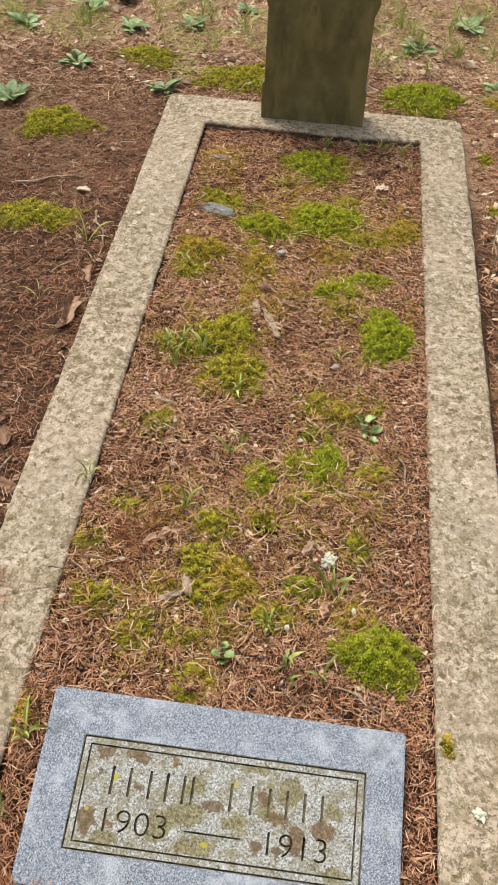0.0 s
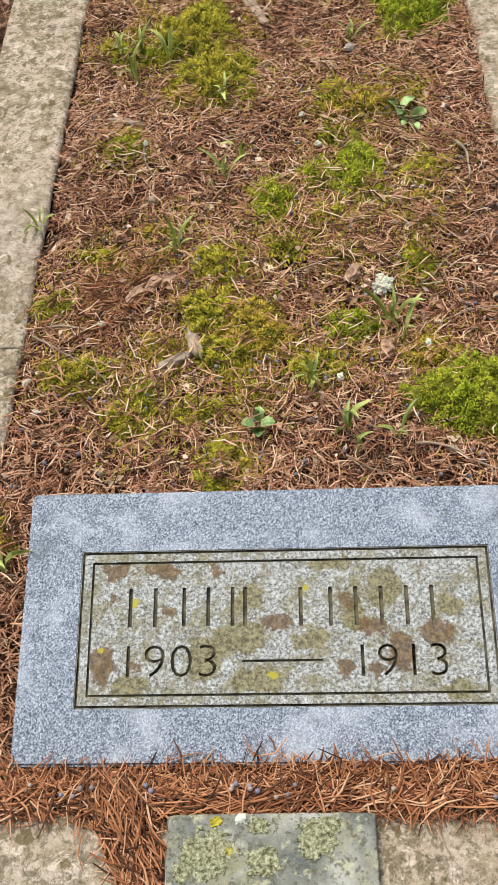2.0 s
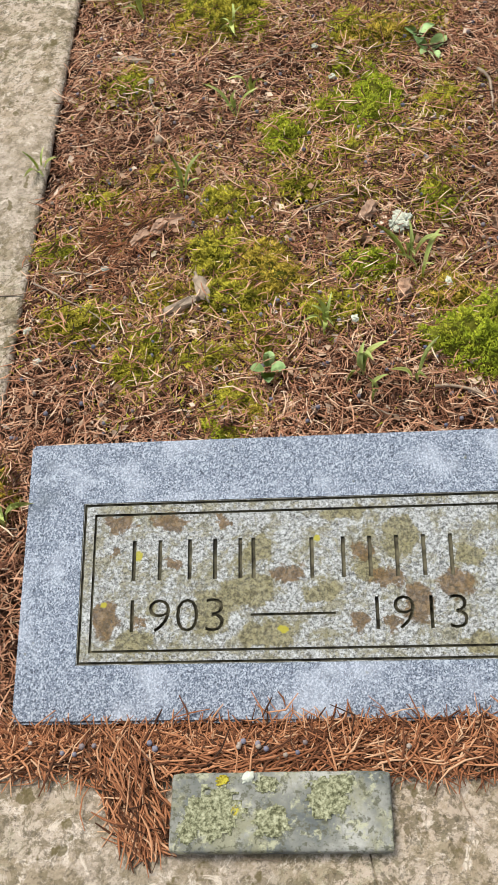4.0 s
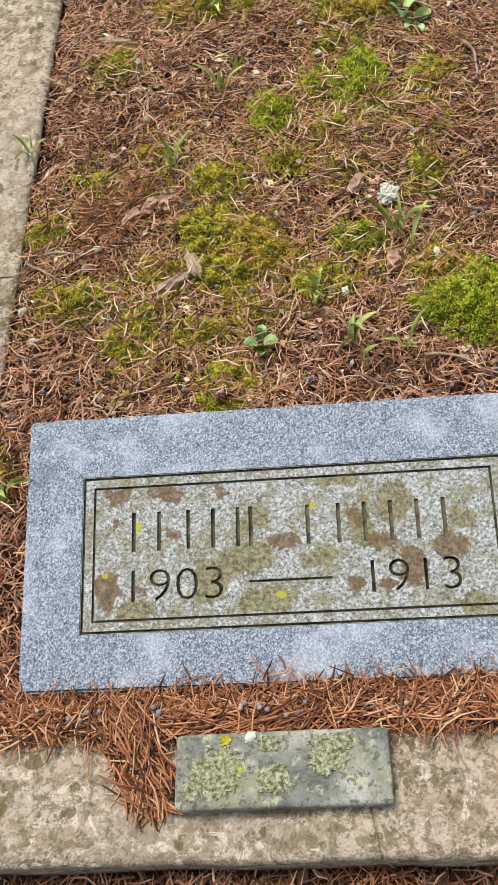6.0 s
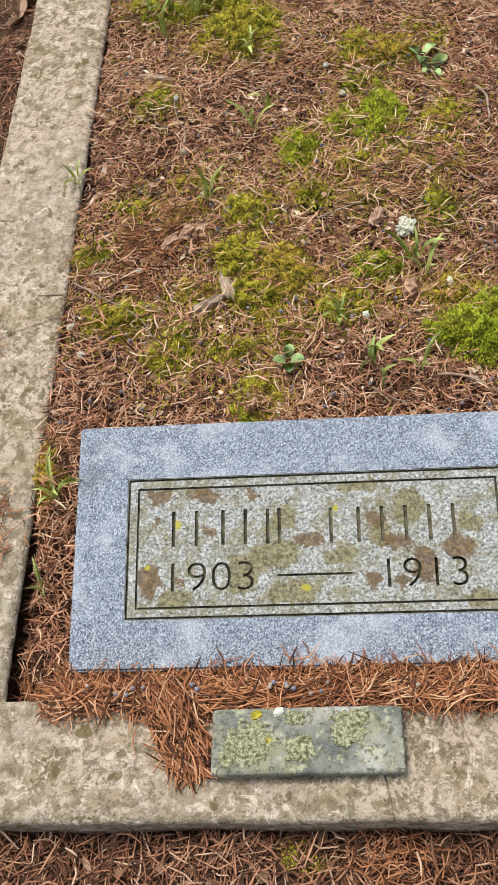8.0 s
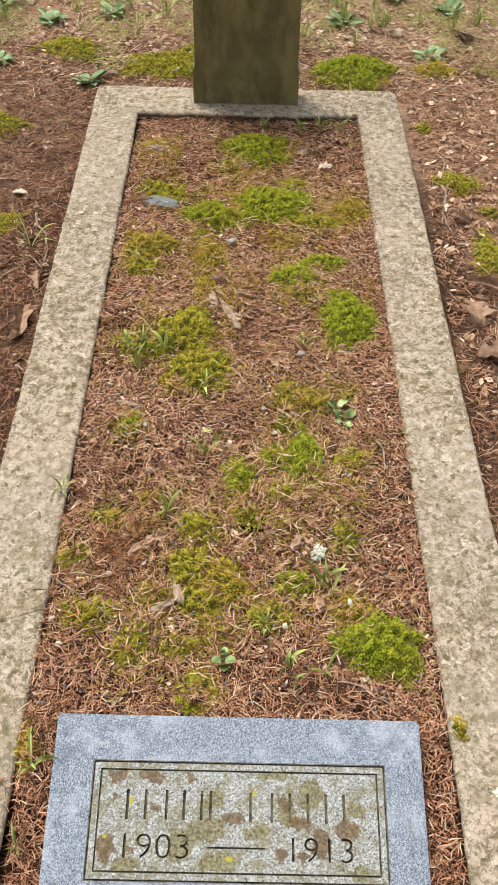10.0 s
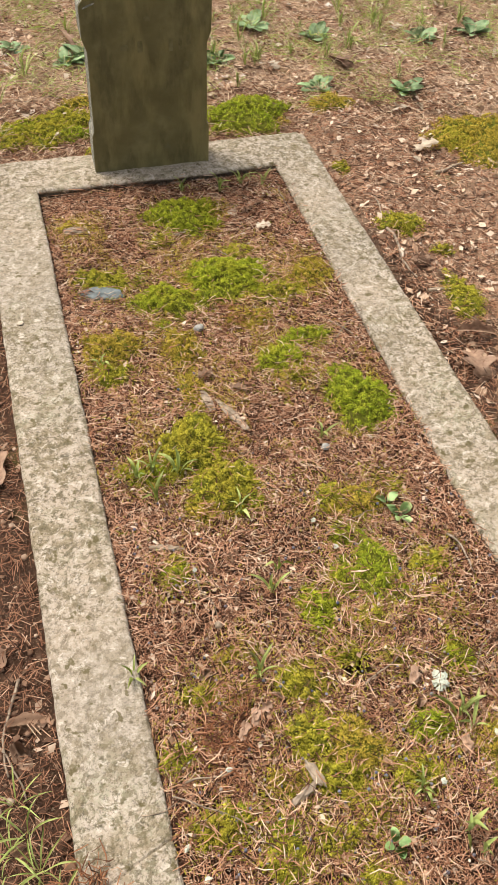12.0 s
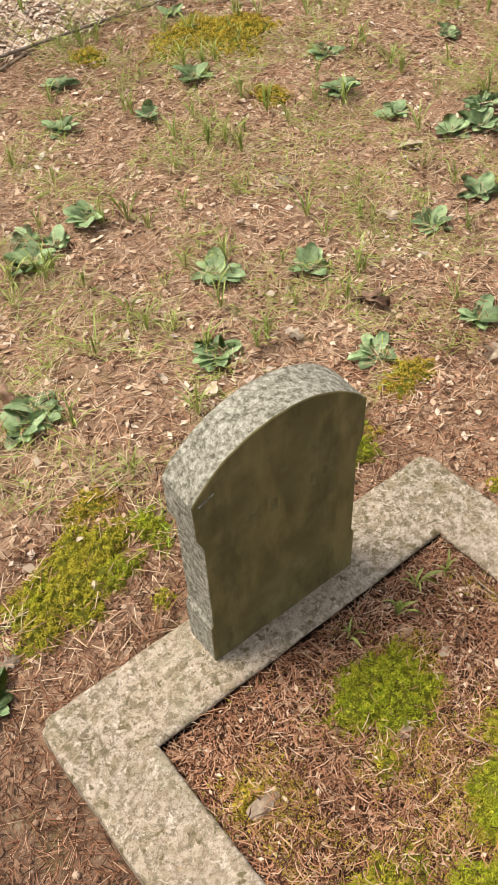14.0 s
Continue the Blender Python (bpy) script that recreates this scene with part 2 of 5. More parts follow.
_g = Mat("dark_groove", 0.95, 0.1)
GROOVE = _g.done(_g.ramp(_g.noise(60, 4), (0.35, (0.035, 0.032, 0.025)), (0.6, (0.16, 0.145, 0.10))))
GROUND = mat_ground()
# soil colour lowered to put shade into the gaps between needles
BED = mat_soil("plot_soil", (0.022, 0.013, 0.009), (0.055, 0.031, 0.020), (0.12, 0.068, 0.044))
# tones vary by needle; the darkest stand in for shade among them
NEEDLE = mat_litter("brown_needles", ((0.0, (0.035, 0.017, 0.011)), (0.25, (0.15, 0.064, 0.038)), (0.5, (0.46, 0.213, 0.126)), (0.80, (0.71, 0.405, 0.262)), (1.0, (0.90, 0.70, 0.53))))
FRESH = mat_litter("orange_needles", ((0.0, (0.04, 0.018, 0.010)), (0.22, (0.14, 0.055, 0.028)), (0.5, (0.34, 0.135, 0.064)), (0.85, (0.50, 0.235, 0.122)), (1.0, (0.66, 0.43, 0.28))))
STRAW = mat_litter("dry_grass", ((0.0, (0.46, 0.29, 0.18)), (0.3, (0.68, 0.52, 0.33)), (0.5, (0.82, 0.69, 0.49)), (0.62, (0.36, 0.50, 0.09)), (1.0, (0.55, 0.68, 0.18))))
CHAFF = mat_litter("leaf_fragments", ((0.0, (0.12, 0.065, 0.04)), (0.4, (0.40, 0.25, 0.165)), (0.75, (0.66, 0.48, 0.35)), (1.0, (0.84, 0.72, 0.60))))
RUST = mat_litter("rust_needles", ((0.0, (0.05, 0.024, 0.016)), (0.3, (0.165, 0.076, 0.046)), (0.65, (0.36, 0.17, 0.104)), (0.9, (0.51, 0.285, 0.185)), (1.0, (0.68, 0.49, 0.37))))
BLEACHED = mat_litter("bleached_needles", ((0.0, (0.24, 0.14, 0.085)), (0.3, (0.56, 0.36, 0.235)), (0.65, (0.76, 0.54, 0.375)), (1.0, (0.86, 0.70, 0.54))))
MULCH = mat_litter("leaf_mulch", ((0.0, (0.10, 0.055, 0.036)), (0.5, (0.24, 0.14, 0.092)), (0.85, (0.36, 0.235, 0.165)), (1.0, (0.60, 0.46, 0.36))))
GRIT = mat_litter("pale_chips", ((0.0, (0.42, 0.32, 0.25)), (0.5, (0.66, 0.54, 0.46)), (1.0, (0.80, 0.72, 0.65))))
BERRY = mat_litter("berries", ((0.0, (0.12, 0.13, 0.21)), (0.4, (0.26, 0.25, 0.31)), (0.7, (0.22, 0.14, 0.10)), (1.0, (0.46, 0.40, 0.36))), 0.6)
VIVID = mat_moss("vivid_green_moss", (0.17, 0.23, 0.016), (0.30, 0.37, 0.024), (0.47, 0.51, 0.045))
MOSSES = [
    mat_moss("bright_green_moss", (0.18, 0.235, 0.016), (0.31, 0.36, 0.024), (0.48, 0.50, 0.045)),
    mat_moss("olive_moss", (0.22, 0.215, 0.022), (0.38, 0.36, 0.036), (0.55, 0.50, 0.06)),
    mat_moss("golden_moss", (0.26, 0.20, 0.026), (0.43, 0.33, 0.045), (0.60, 0.47, 0.08)),
]
# mat under the shoots, its dark colour painting the shade between them
_m = Mat("moss_mat", 0.95, 0.1)
MOSS_BASE = _m.done(_m.ramp(_m.noise(90, 4), (0.35, (0.075, 0.08, 0.012)), (0.65, (0.19, 0.19, 0.028))), _m.noise(400, 3), 0.003, 0.8)
GREEN = mat_leaf("green_leaf", (0.29, 0.47, 0.18), (0.45, 0.61, 0.28))
ROSETTE = mat_leaf("grey_green_leaf", (0.19, 0.31, 0.14), (0.40, 0.51, 0.29))
GRASS = mat_leaf("grass_blade", (0.31, 0.40, 0.11), (0.52, 0.56, 0.21))
DEAD = mat_leaf("dead_leaf", (0.20, 0.115, 0.075), (0.42, 0.27, 0.19))
PALE = mat_leaf("bleached_leaf", (0.45, 0.36, 0.28), (0.66, 0.57, 0.47))
BARK = mat_leaf("grey_bark", (0.15, 0.11, 0.08), (0.40, 0.31, 0.235))
LICHEN = mat_leaf("pale_lichen", (0.36, 0.39, 0.33), (0.66, 0.68, 0.60))
SLATE = mat_leaf("dark_slate", (0.10, 0.12, 0.13), (0.22, 0.25, 0.26))
PEBBLE = mat_leaf("pale_stone", (0.20, 0.20, 0.20), (0.42, 0.40, 0.37))

# ---- builders ----
rng = np.random.default_rng(7)


def mesh_from(name, verts, tris, material):
    """A mesh from arrays of corners and triangles."""
    me = bpy.data.meshes.new(name)
    me.vertices.add(len(verts))
    me.vertices.foreach_set("co", np.asarray(verts, np.float32).ravel())
    n = len(tris)
    me.loops.add(3 * n)
    me.loops.foreach_set("vertex_index", np.asarray(tris, np.int32).ravel())
    me.polygons.add(n)
    me.polygons.foreach_set("loop_start", np.arange(0, 3 * n, 3, dtype=np.int32))
    me.update(calc_edges=True)
    me.materials.append(material)
    return me


def part(name, bm, material, parent, label=""):
    me = bpy.data.meshes.new(name)
    bm.to_mesh(me)
    bm.free()
    me.materials.append(material)
    ob = new(name, me)
    ob.parent = parent
    return tagged(ob, label) if label else ob


def smoothstep(a, b, x):
    t = np.clip((x - a) / (b - a), 0, 1)
    return t * t * (3 - 2 * t)


def waves(x, y, size, seed=0):
    """Cheap smooth unevenness, about -1 to 1."""
    r = np.random.default_rng(seed)
    out = 0
    for i in range(7):
        a, p, f = r.uniform(0, 6.28), r.uniform(0, 6.28), r.uniform(0.6, 1.9) * 6.28 / size
        out = out + np.sin(f * (np.cos(a) * x + np.sin(a) * y) + p)
    return out / 3.2


# inner and outer edges of the kerb
XI0, XI1, YI0, YI1 = -0.36, 0.336, -0.275, 2.05
XO0, XO1, YO0, YO1 = -0.505, 0.489, -0.405, 2.22
KERB = 0.05


def ground_z(x, y):
    z = -0.045 * (1 - smoothstep(-0.75, -0.45, x)) * (1 - smoothstep(1.9, 2.5, y))
    z = z + 0.022 * np.maximum(0, x - 0.6) * smoothstep(1.8, 3, y) + 0.012 * np.maximum(0, y - 2.4)
    return z + 0.009 * waves(x, y, 0.5, 3) + 0.004 * waves(x, y, 0.12, 4)


def bed_z(x, y):
    rise = smoothstep(-0.20, 0.06, y)
    z = 0.008 + 0.007 * rise + 0.007 * smoothstep(1.7, 2.0, y) + 0.012 * rise * (1 - smoothstep(-0.3, 0.15, x)) * (1 - smoothstep(0.1, 0.6, y))
    z = z + 0.018 * rise * smoothstep(0.20, 0.34, np.abs(x + 0.012)) * (1 - smoothstep(1.6, 2.05, y))
    return z + 0.006 * waves(x, y, 0.4, 5) + 0.003 * waves(x, y, 0.1, 6)


def needles(x, y, z, length, radius, tilt, segments=2, bow=0.2, heading=None):
    """Thin three-sided rods lying about; x, y, z of their middles."""
    n = len(x)
    a = rng.uniform(0, 6.283, n) if heading is None else heading
    L = rng.uniform(length[0], length[1], n)
    e = rng.normal(0, tilt, n)
    d = np.stack([np.cos(a) * np.cos(e), np.sin(a) * np.cos(e), np.sin(e)], 1)
    side = np.stack([-np.sin(a), np.cos(a), np.zeros(n)], 1)
    up = np.cross(d, side)
    r = rng.uniform(radius[0], radius[1], n)
    mid = np.stack([x, y, z], 1)
    b = rng.normal(0, bow, n) * L * 0.5
    rings = segments + 1
    V = np.empty((n, rings, 3, 3))
    for k in range(rings):
        s = k / segments * 2 - 1
        c = mid + d * (s * L / 2)[:, None] + side * (b * (s * s - 0.5))[:, None]
        rr = r * (1.0 if abs(s) < 0.9 else 0.55)
        for j in range(3):
            q = 2.094 * j + 0.5
            V[:, k, j] = c + side * (rr * np.cos(q))[:, None] + up * (rr * np.sin(q))[:, None]
    t = []
    for k in range(segments):
        for j in range(3):
            p, q = k * 3 + j, k * 3 + (j + 1) % 3
            t += [(p, q, q + 3), (p, q + 3, p + 3)]
    T = np.array(t)[None] + (np.arange(n) * rings * 3)[:, None, None]
    return V.reshape(-1, 3), T.reshape(-1, 3)


def flakes(x, y, z, size):
    """Small curled bits of leaf, each of four triangles."""
    n = len(x)
    a, L = rng.uniform(0, 6.283, n), size[0] + (size[1] - size[0]) * rng.uniform(0, 1, n) ** 1.4
    w = L * rng.uniform(0.35, 0.7, n)
    u = np.stack([np.cos(a), np.sin(a), rng.normal(0, 0.3, n)], 1) * L[:, None] / 2
    v = np.stack([-np.sin(a), np.cos(a), rng.normal(0, 0.35, n)], 1) * w[:, None] / 2
    c = np.stack([x, y, z], 1)
    lift = np.stack([np.zeros(n), np.zeros(n), L * rng.uniform(-0.2, 0.25, n)], 1)
    V = np.stack([c - u, c - v + lift * 0.4, c + u, c + v + lift * 0.6, c + lift], 1)
    T = np.array([(0, 1, 4), (1, 2, 4), (2, 3, 4), (3, 0, 4)])[None] + (np.arange(n) * 5)[:, None, None]
    return V.reshape(-1, 3), T.reshape(-1, 3)


def stuff(name, data, material, label, category):
    ob = new(name, mesh_from(name, *data, material))
    return tagged(ob, label, category, kind="stuff")


def joined(*sets):
    vs, ts, n = [], [], 0
    for v, t in sets:
        vs.append(v)
        ts.append(t + n)
        n += len(v)
    return np.concatenate(vs), np.concatenate(ts)


# ---- ground ----


def build_ground():
    def axis(lo, hi, step, far):
        core = np.arange(lo, hi, step)
        out = hi + (np.geomspace(step, far, 34) - step)
        inn = lo - (np.geomspace(step, far, 34) - step)[::-1]
        return np.unique(np.concatenate([inn, core, out]))

    xs, ys = axis(-1.6, 2.6, 0.03, 300), axis(-1.0, 5.0, 0.03, 300)
    X, Y = np.meshgrid(xs, ys)
    Z = ground_z(X, np.minimum(Y, 8) + 0 * X)
    inside = (X > XO0 + 0.03) & (X < XO1 - 0.065) & (Y > YO0 + 0.03) & (Y < YO1 - 0.03)
    Z = np.where(inside, -0.03, Z)
    far = smoothstep(5, 12, np.hypot(X, Y))
    Z = Z * (1 - far)
    nx = len(xs)
    i = (np.arange(len(ys) - 1)[:, None] * nx + np.arange(nx - 1)[None]).ravel()
    T = np.concatenate([np.stack([i, i + 1, i + nx + 1], 1), np.stack([i, i + nx + 1, i + nx], 1)])
    me = mesh_from("ground", np.stack([X, Y, Z], 2).reshape(-1, 3), T, GROUND)
    me.shade_smooth()
    tagged(new("ground", me), "brown woodland soil with dry needle litter", "ground", kind="structure")


def build_bed():
    xs, ys = np.arange(XI0 - 0.03, XI1 + 0.031, 0.012), np.arange(YI0 - 0.03, YI1 + 0.031, 0.012)
    X, Y = np.meshgrid(xs, ys)
    Z = bed_z(X, Y) - 0.004
    # a small hole scratched in the moss
    Z = Z - 0.022 * np.exp(-((X - 0.012) ** 2 + (Y - 0.487) ** 2) / 0.03**2)
    nx = len(xs)
    i = (np.arange(len(ys) - 1)[:, None] * nx + np.arange(nx - 1)[None]).ravel()
    T = np.concatenate([np.stack([i, i + 1, i + nx + 1], 1), np.stack([i, i + nx + 1, i + nx], 1)])
    me = mesh_from("plot_soil", np.stack([X, Y, Z], 2).reshape(-1, 3), T, BED)
    me.shade_smooth()
    tagged(new("plot_soil", me), "brown soil filling the kerbed plot, darkened for shade between needles", "soil", kind="structure")


def build_kerb():
    """A cast concrete frame; a rounded section led round the plot."""
    corners_i = [(XI0, YI0), (XI1, YI0), (XI1 - 0.017, YI1), (XI0, YI1)]
    corners_o = [(XO0, YO0), (XO1, YO0), (XO1 - 0.035, YO1), (XO0, YO1)]
    cracks = {0: [0.575], 3: [0.765]}
    I, O, D = [], [], []
    for k in range(4):
        (ax, ay), (bx, by) = corners_i[k], corners_i[(k + 1) % 4]
        (cx, cy), (dx, dy) = corners_o[k], corners_o[(k + 1) % 4]
        n = int(np.hypot(bx - ax, by - ay) / 0.011)
        s = list(np.arange(n) / n)
        for c in cracks.get(k, []):
            s += [c - 0.0012, c - 0.0003, c + 0.0003, c + 0.0012]
        for t in sorted(s):
            I.append((ax + (bx - ax) * t, ay + (by - ay) * t))
            O.append((cx + (dx - cx) * t, cy + (dy - cy) * t))
            D.append(max([1.0 if abs(t - c) < 0.0005 else 0.0 for c in cracks.get(k, [])] or [0.0]))
    I, O, D = np.array(I), np.array(O), np.array(D)
    for cx, cy in corners_o:
        d = np.hypot(O[:, 0] - cx, O[:, 1] - cy)
        pull = np.maximum(0, 0.026 - d) ** 2 / 0.052
        O = O + np.stack([-np.sign(cx) * pull, -np.sign(cy - 1) * pull], 1)
    r, low = 0.009, -0.09
    # inner side undercut, a shape added to make a dark line of shade
    section = [(0.02, low), (0.02, -0.02), (0.017, KERB - 0.024), (0.006, KERB - 0.016), (0, KERB - r)]
    section += [(r * (1 - math.cos(a)), KERB - r + r * math.sin(a)) for a in (0.5, 1.05)]
    section += [(w, KERB) for w in np.linspace(r, 0.145 - r, 10)]
    section += [(0.145 - r * (1 - math.cos(a)), KERB - r + r * math.sin(a)) for a in (1.05, 0.5)]
    section += [(0.145, KERB - r), (0.145, -0.02), (0.145, low)]
    S = np.array(section)
    n, m = len(I), len(S)
    P = I[:, None] + (O - I)[:, None] * (S[:, 0] / 0.145)[None, :, None]
    X, Y = P[..., 0], P[..., 1]
    Z = np.broadcast_to(S[:, 1], X.shape).copy()
    top = Z > KERB - 0.02
    Z = Z + np.where(top, 0.0014 * waves(X, Y, 0.25, 11) + 0.0009 * waves(X, Y, 0.05, 12), 0)
    Z = Z - D[:, None] * np.where(top, 0.004, 0)
    wob = 0.0009 * waves(Y, X, 0.2, 13) + 0.001 * waves(X, Y, 0.045, 14)
    rim = np.abs(S[:, 0] / 0.145 - 0.5)[None] * 2
    X = X + wob * rim
    Y = Y + 0.0009 * waves(X, Y, 0.16, 15) * rim
    i = np.arange(n)[:, None] * m + np.arange(m - 1)[None]
    j = ((np.arange(n) + 1) % n)[:, None] * m + np.arange(m - 1)[None]
    T = np.concatenate([np.stack([i, i + 1, j + 1], 2).reshape(-1, 3), np.stack([i, j + 1, j], 2).reshape(-1, 3)])
    me = mesh_from("grave_kerb", np.stack([X, Y, Z], 2).reshape(-1, 3), T, CONCRETE)
    me.shade_smooth()
    tagged(new("grave_kerb", me), "weathered pale concrete kerb framing the grave, lichen-spotted", "kerb")


def rounded_box(hx, hy, hz, r, cuts):
    """A box with evenly rounded edges, finely divided."""
    bm = bmesh.new()
    bmesh.ops.create_cube(bm, size=2.0)
    bmesh.ops.subdivide_edges(bm, edges=list(bm.edges), cuts=cuts, use_grid_fill=True)
    for v in bm.verts:
        p = Vector((v.co.x * hx, v.co.y * hy, v.co.z * hz))
        q = Vector((max(-hx + r, min(hx - r, p.x)), max(-hy + r, min(hy - r, p.y)), max(-hz + r, min(hz - r, p.z))))
        d = p - q
        v.co = q + d.normalized() * r if d.length > 1e-6 else p
    return bm


def build_headstone():
    """Upright slab with a stepped base, projecting shoulders and an arched top."""
    h = 0.163
    half = [(h, KERB - 0.012), (h, 0.160), (h - 0.006, 0.172), (h - 0.007, 0.395), (h - 0.002, 0.412), (h + 0.004, 0.428), (h + 0.005, 0.512)]
    R = ((h + 0.005) ** 2 + 0.088**2) / (2 * 0.088)
    top = []
    a0 = math.asin((h + 0.005) / R)
    for k in range(1, 24):
        a = a0 - 2 * a0 * k / 24
        top.append((R * math.sin(a), 0.60 - R + R * math.cos(a)))
    outline = half + top + [(-x, z) for x, z in reversed(half)]
    bm = bmesh.new()
    f = bm.faces.new([bm.verts.new((x, 0.0, z)) for x, z in outline])
    ext = bmesh.ops.extrude_face_region(bm, geom=[f])
    bmesh.ops.translate(bm, vec=(0, 0.078, 0), verts=[v for v in ext["geom"] if isinstance(v, bmesh.types.BMVert)])
    bmesh.ops.recalc_face_normals(bm, faces=bm.faces)
    bmesh.ops.bevel(bm, geom=[e for e in bm.edges if abs(e.verts[0].co.y - e.verts[1].co.y) < 1e-5], offset=0.0018, segments=1, affect="EDGES")
    bmesh.ops.triangulate(bm, faces=[g for g in bm.faces if len(g.verts) > 4])
    bmesh.ops.subdivide_edges(bm, edges=[e for e in bm.edges if e.calc_length() > 0.03], cuts=2, use_grid_fill=True)
    for v in bm.verts:
        q = noise.noise_vector(v.co * 45) * 0.0013
        v.co += q
    root = new("headstone")
    root.matrix_world = pose(-0.028, 2.112, 0, 2.0, 0, -0.8)
    tagged(root, "upright stone with arched top, algae-stained face darkened for shade", "headstone")
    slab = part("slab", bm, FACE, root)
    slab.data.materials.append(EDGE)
    # broad faces take the darker colour: algae, with shade painted in
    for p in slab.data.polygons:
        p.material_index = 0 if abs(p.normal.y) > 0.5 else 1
    # traces of worn-away writing, as plain bars
    for x, z, w, h in ((0.06, 0.40, 0.012, 0.035), (0.085, 0.40, 0.010, 0.030), (0.107, 0.41, 0.012, 0.028), (0.10, 0.34, 0.014, 0.022), (-0.06, 0.40, 0.020, 0.014), (0.0, 0.47, 0.016, 0.012), (-0.02, 0.40, 0.014, 0.030)):
        trace = rounded_box(w / 2, 0.0022, h / 2, 0.002, 3)
        bmesh.ops.translate(trace, vec=(x, 0.0008, z), verts=trace.verts)
        part("worn_bar", trace, WORN, root, "faint worn trace of carving")
    mark = rounded_box(0.016, 0.002, 0.0022, 0.0018, 4)
    bmesh.ops.transform(mark, matrix=pose(-0.143, 0.0004, 0.512, 0, -22, 0), verts=mark.verts)
    part("scratch", mark, EDGE, root, "pale scratch in the stone")


MARK = pose(-0.0086, -0.0912, 0.054, 11.71, 1.02, 0.22)
MW, MD = 0.577, 0.2995


def box(bm, x0, x1, y0, y1, z0, z1):
    v = [bm.verts.new(p) for p in ((x0, y0, z0), (x1, y0, z0), (x1, y1, z0), (x0, y1, z0), (x0, y0, z1), (x1, y0, z1), (x1, y1, z1), (x0, y1, z1))]
    for q in ((3, 2, 1, 0), (4, 5, 6, 7), (0, 1, 5, 4), (1, 2, 6, 5), (2, 3, 7, 6), (3, 0, 4, 7)):
        bm.faces.new([v[i] for i in q])


def frame_ring(bm, x0, x1, y0, y1, w, z0, z1):
    """A closed rectangular ring with mitred corners."""
    o = [(x0, y0), (x1, y0), (x1, y1), (x0, y1)]
    i = [(x0 + w, y0 + w), (x1 - w, y0 + w), (x1 - w, y1 - w), (x0 + w, y1 - w)]
    v = {(n, k, z): bm.verts.new((*p, z)) for n, ps in (("o", o), ("i", i)) for k, p in enumerate(ps) for z in (z0, z1)}
    for k in range(4):
        m = (k + 1) % 4
        bm.faces.new([v["o", k, z1], v["o", m, z1], v["i", m, z1], v["i", k, z1]])
        bm.faces.new([v["o", m, z0], v["o", k, z0], v["i", k, z0], v["i", m, z0]])
        bm.faces.new([v["o", k, z0], v["o", m, z0], v["o", m, z1], v["o", k, z1]])
        bm.faces.new([v["i", m, z0], v["i", k, z0], v["i", k, z1], v["i", m, z1]])


def lettering(text, height, width, x, y):
    """The built-in font as a solid for cutting, its lower left corner at x, y."""
    cu = bpy.data.curves.new("lettering", "FONT")
    cu.body, cu.size, cu.extrude, cu.resolution_u, cu.offset = text, 1.0, 0.004, 3, -0.016
    ob = new("lettering", cu)
    bpy.context.view_layer.update()
    me = bpy.data.meshes.new_from_object(ob.evaluated_get(bpy.context.evaluated_depsgraph_get()))
    bpy.data.objects.remove(ob)
    co = np.array([v.co[:] for v in me.vertices])
    lo, hi = co.min(0), co.max(0)
    for v in me.vertices:
        v.co = (x + (v.co.x - lo[0]) / (hi[0] - lo[0]) * width, y + (v.co.y - lo[1]) / (hi[1] - lo[1]) * height, v.co.z)
    return me


def carved(ob, cutters):
    """Cuts the solids into ob's mesh for good."""
    for me in cutters:
        me.materials.clear()
        me.materials.append(GROOVE)
        tool = new("cutter", me)
        tool.parent = ob
        mod = ob.modifiers.new("cut", "BOOLEAN")
        mod.operation, mod.object, mod.solver = "DIFFERENCE", tool, "EXACT"
        mod.material_mode = "TRANSFER"
        bpy.context.view_layer.update()
        done = bpy.data.meshes.new_from_object(ob.evaluated_get(bpy.context.evaluated_depsgraph_get()))
        ob.modifiers.clear()
        ob.data = done
        bpy.data.objects.remove(tool)


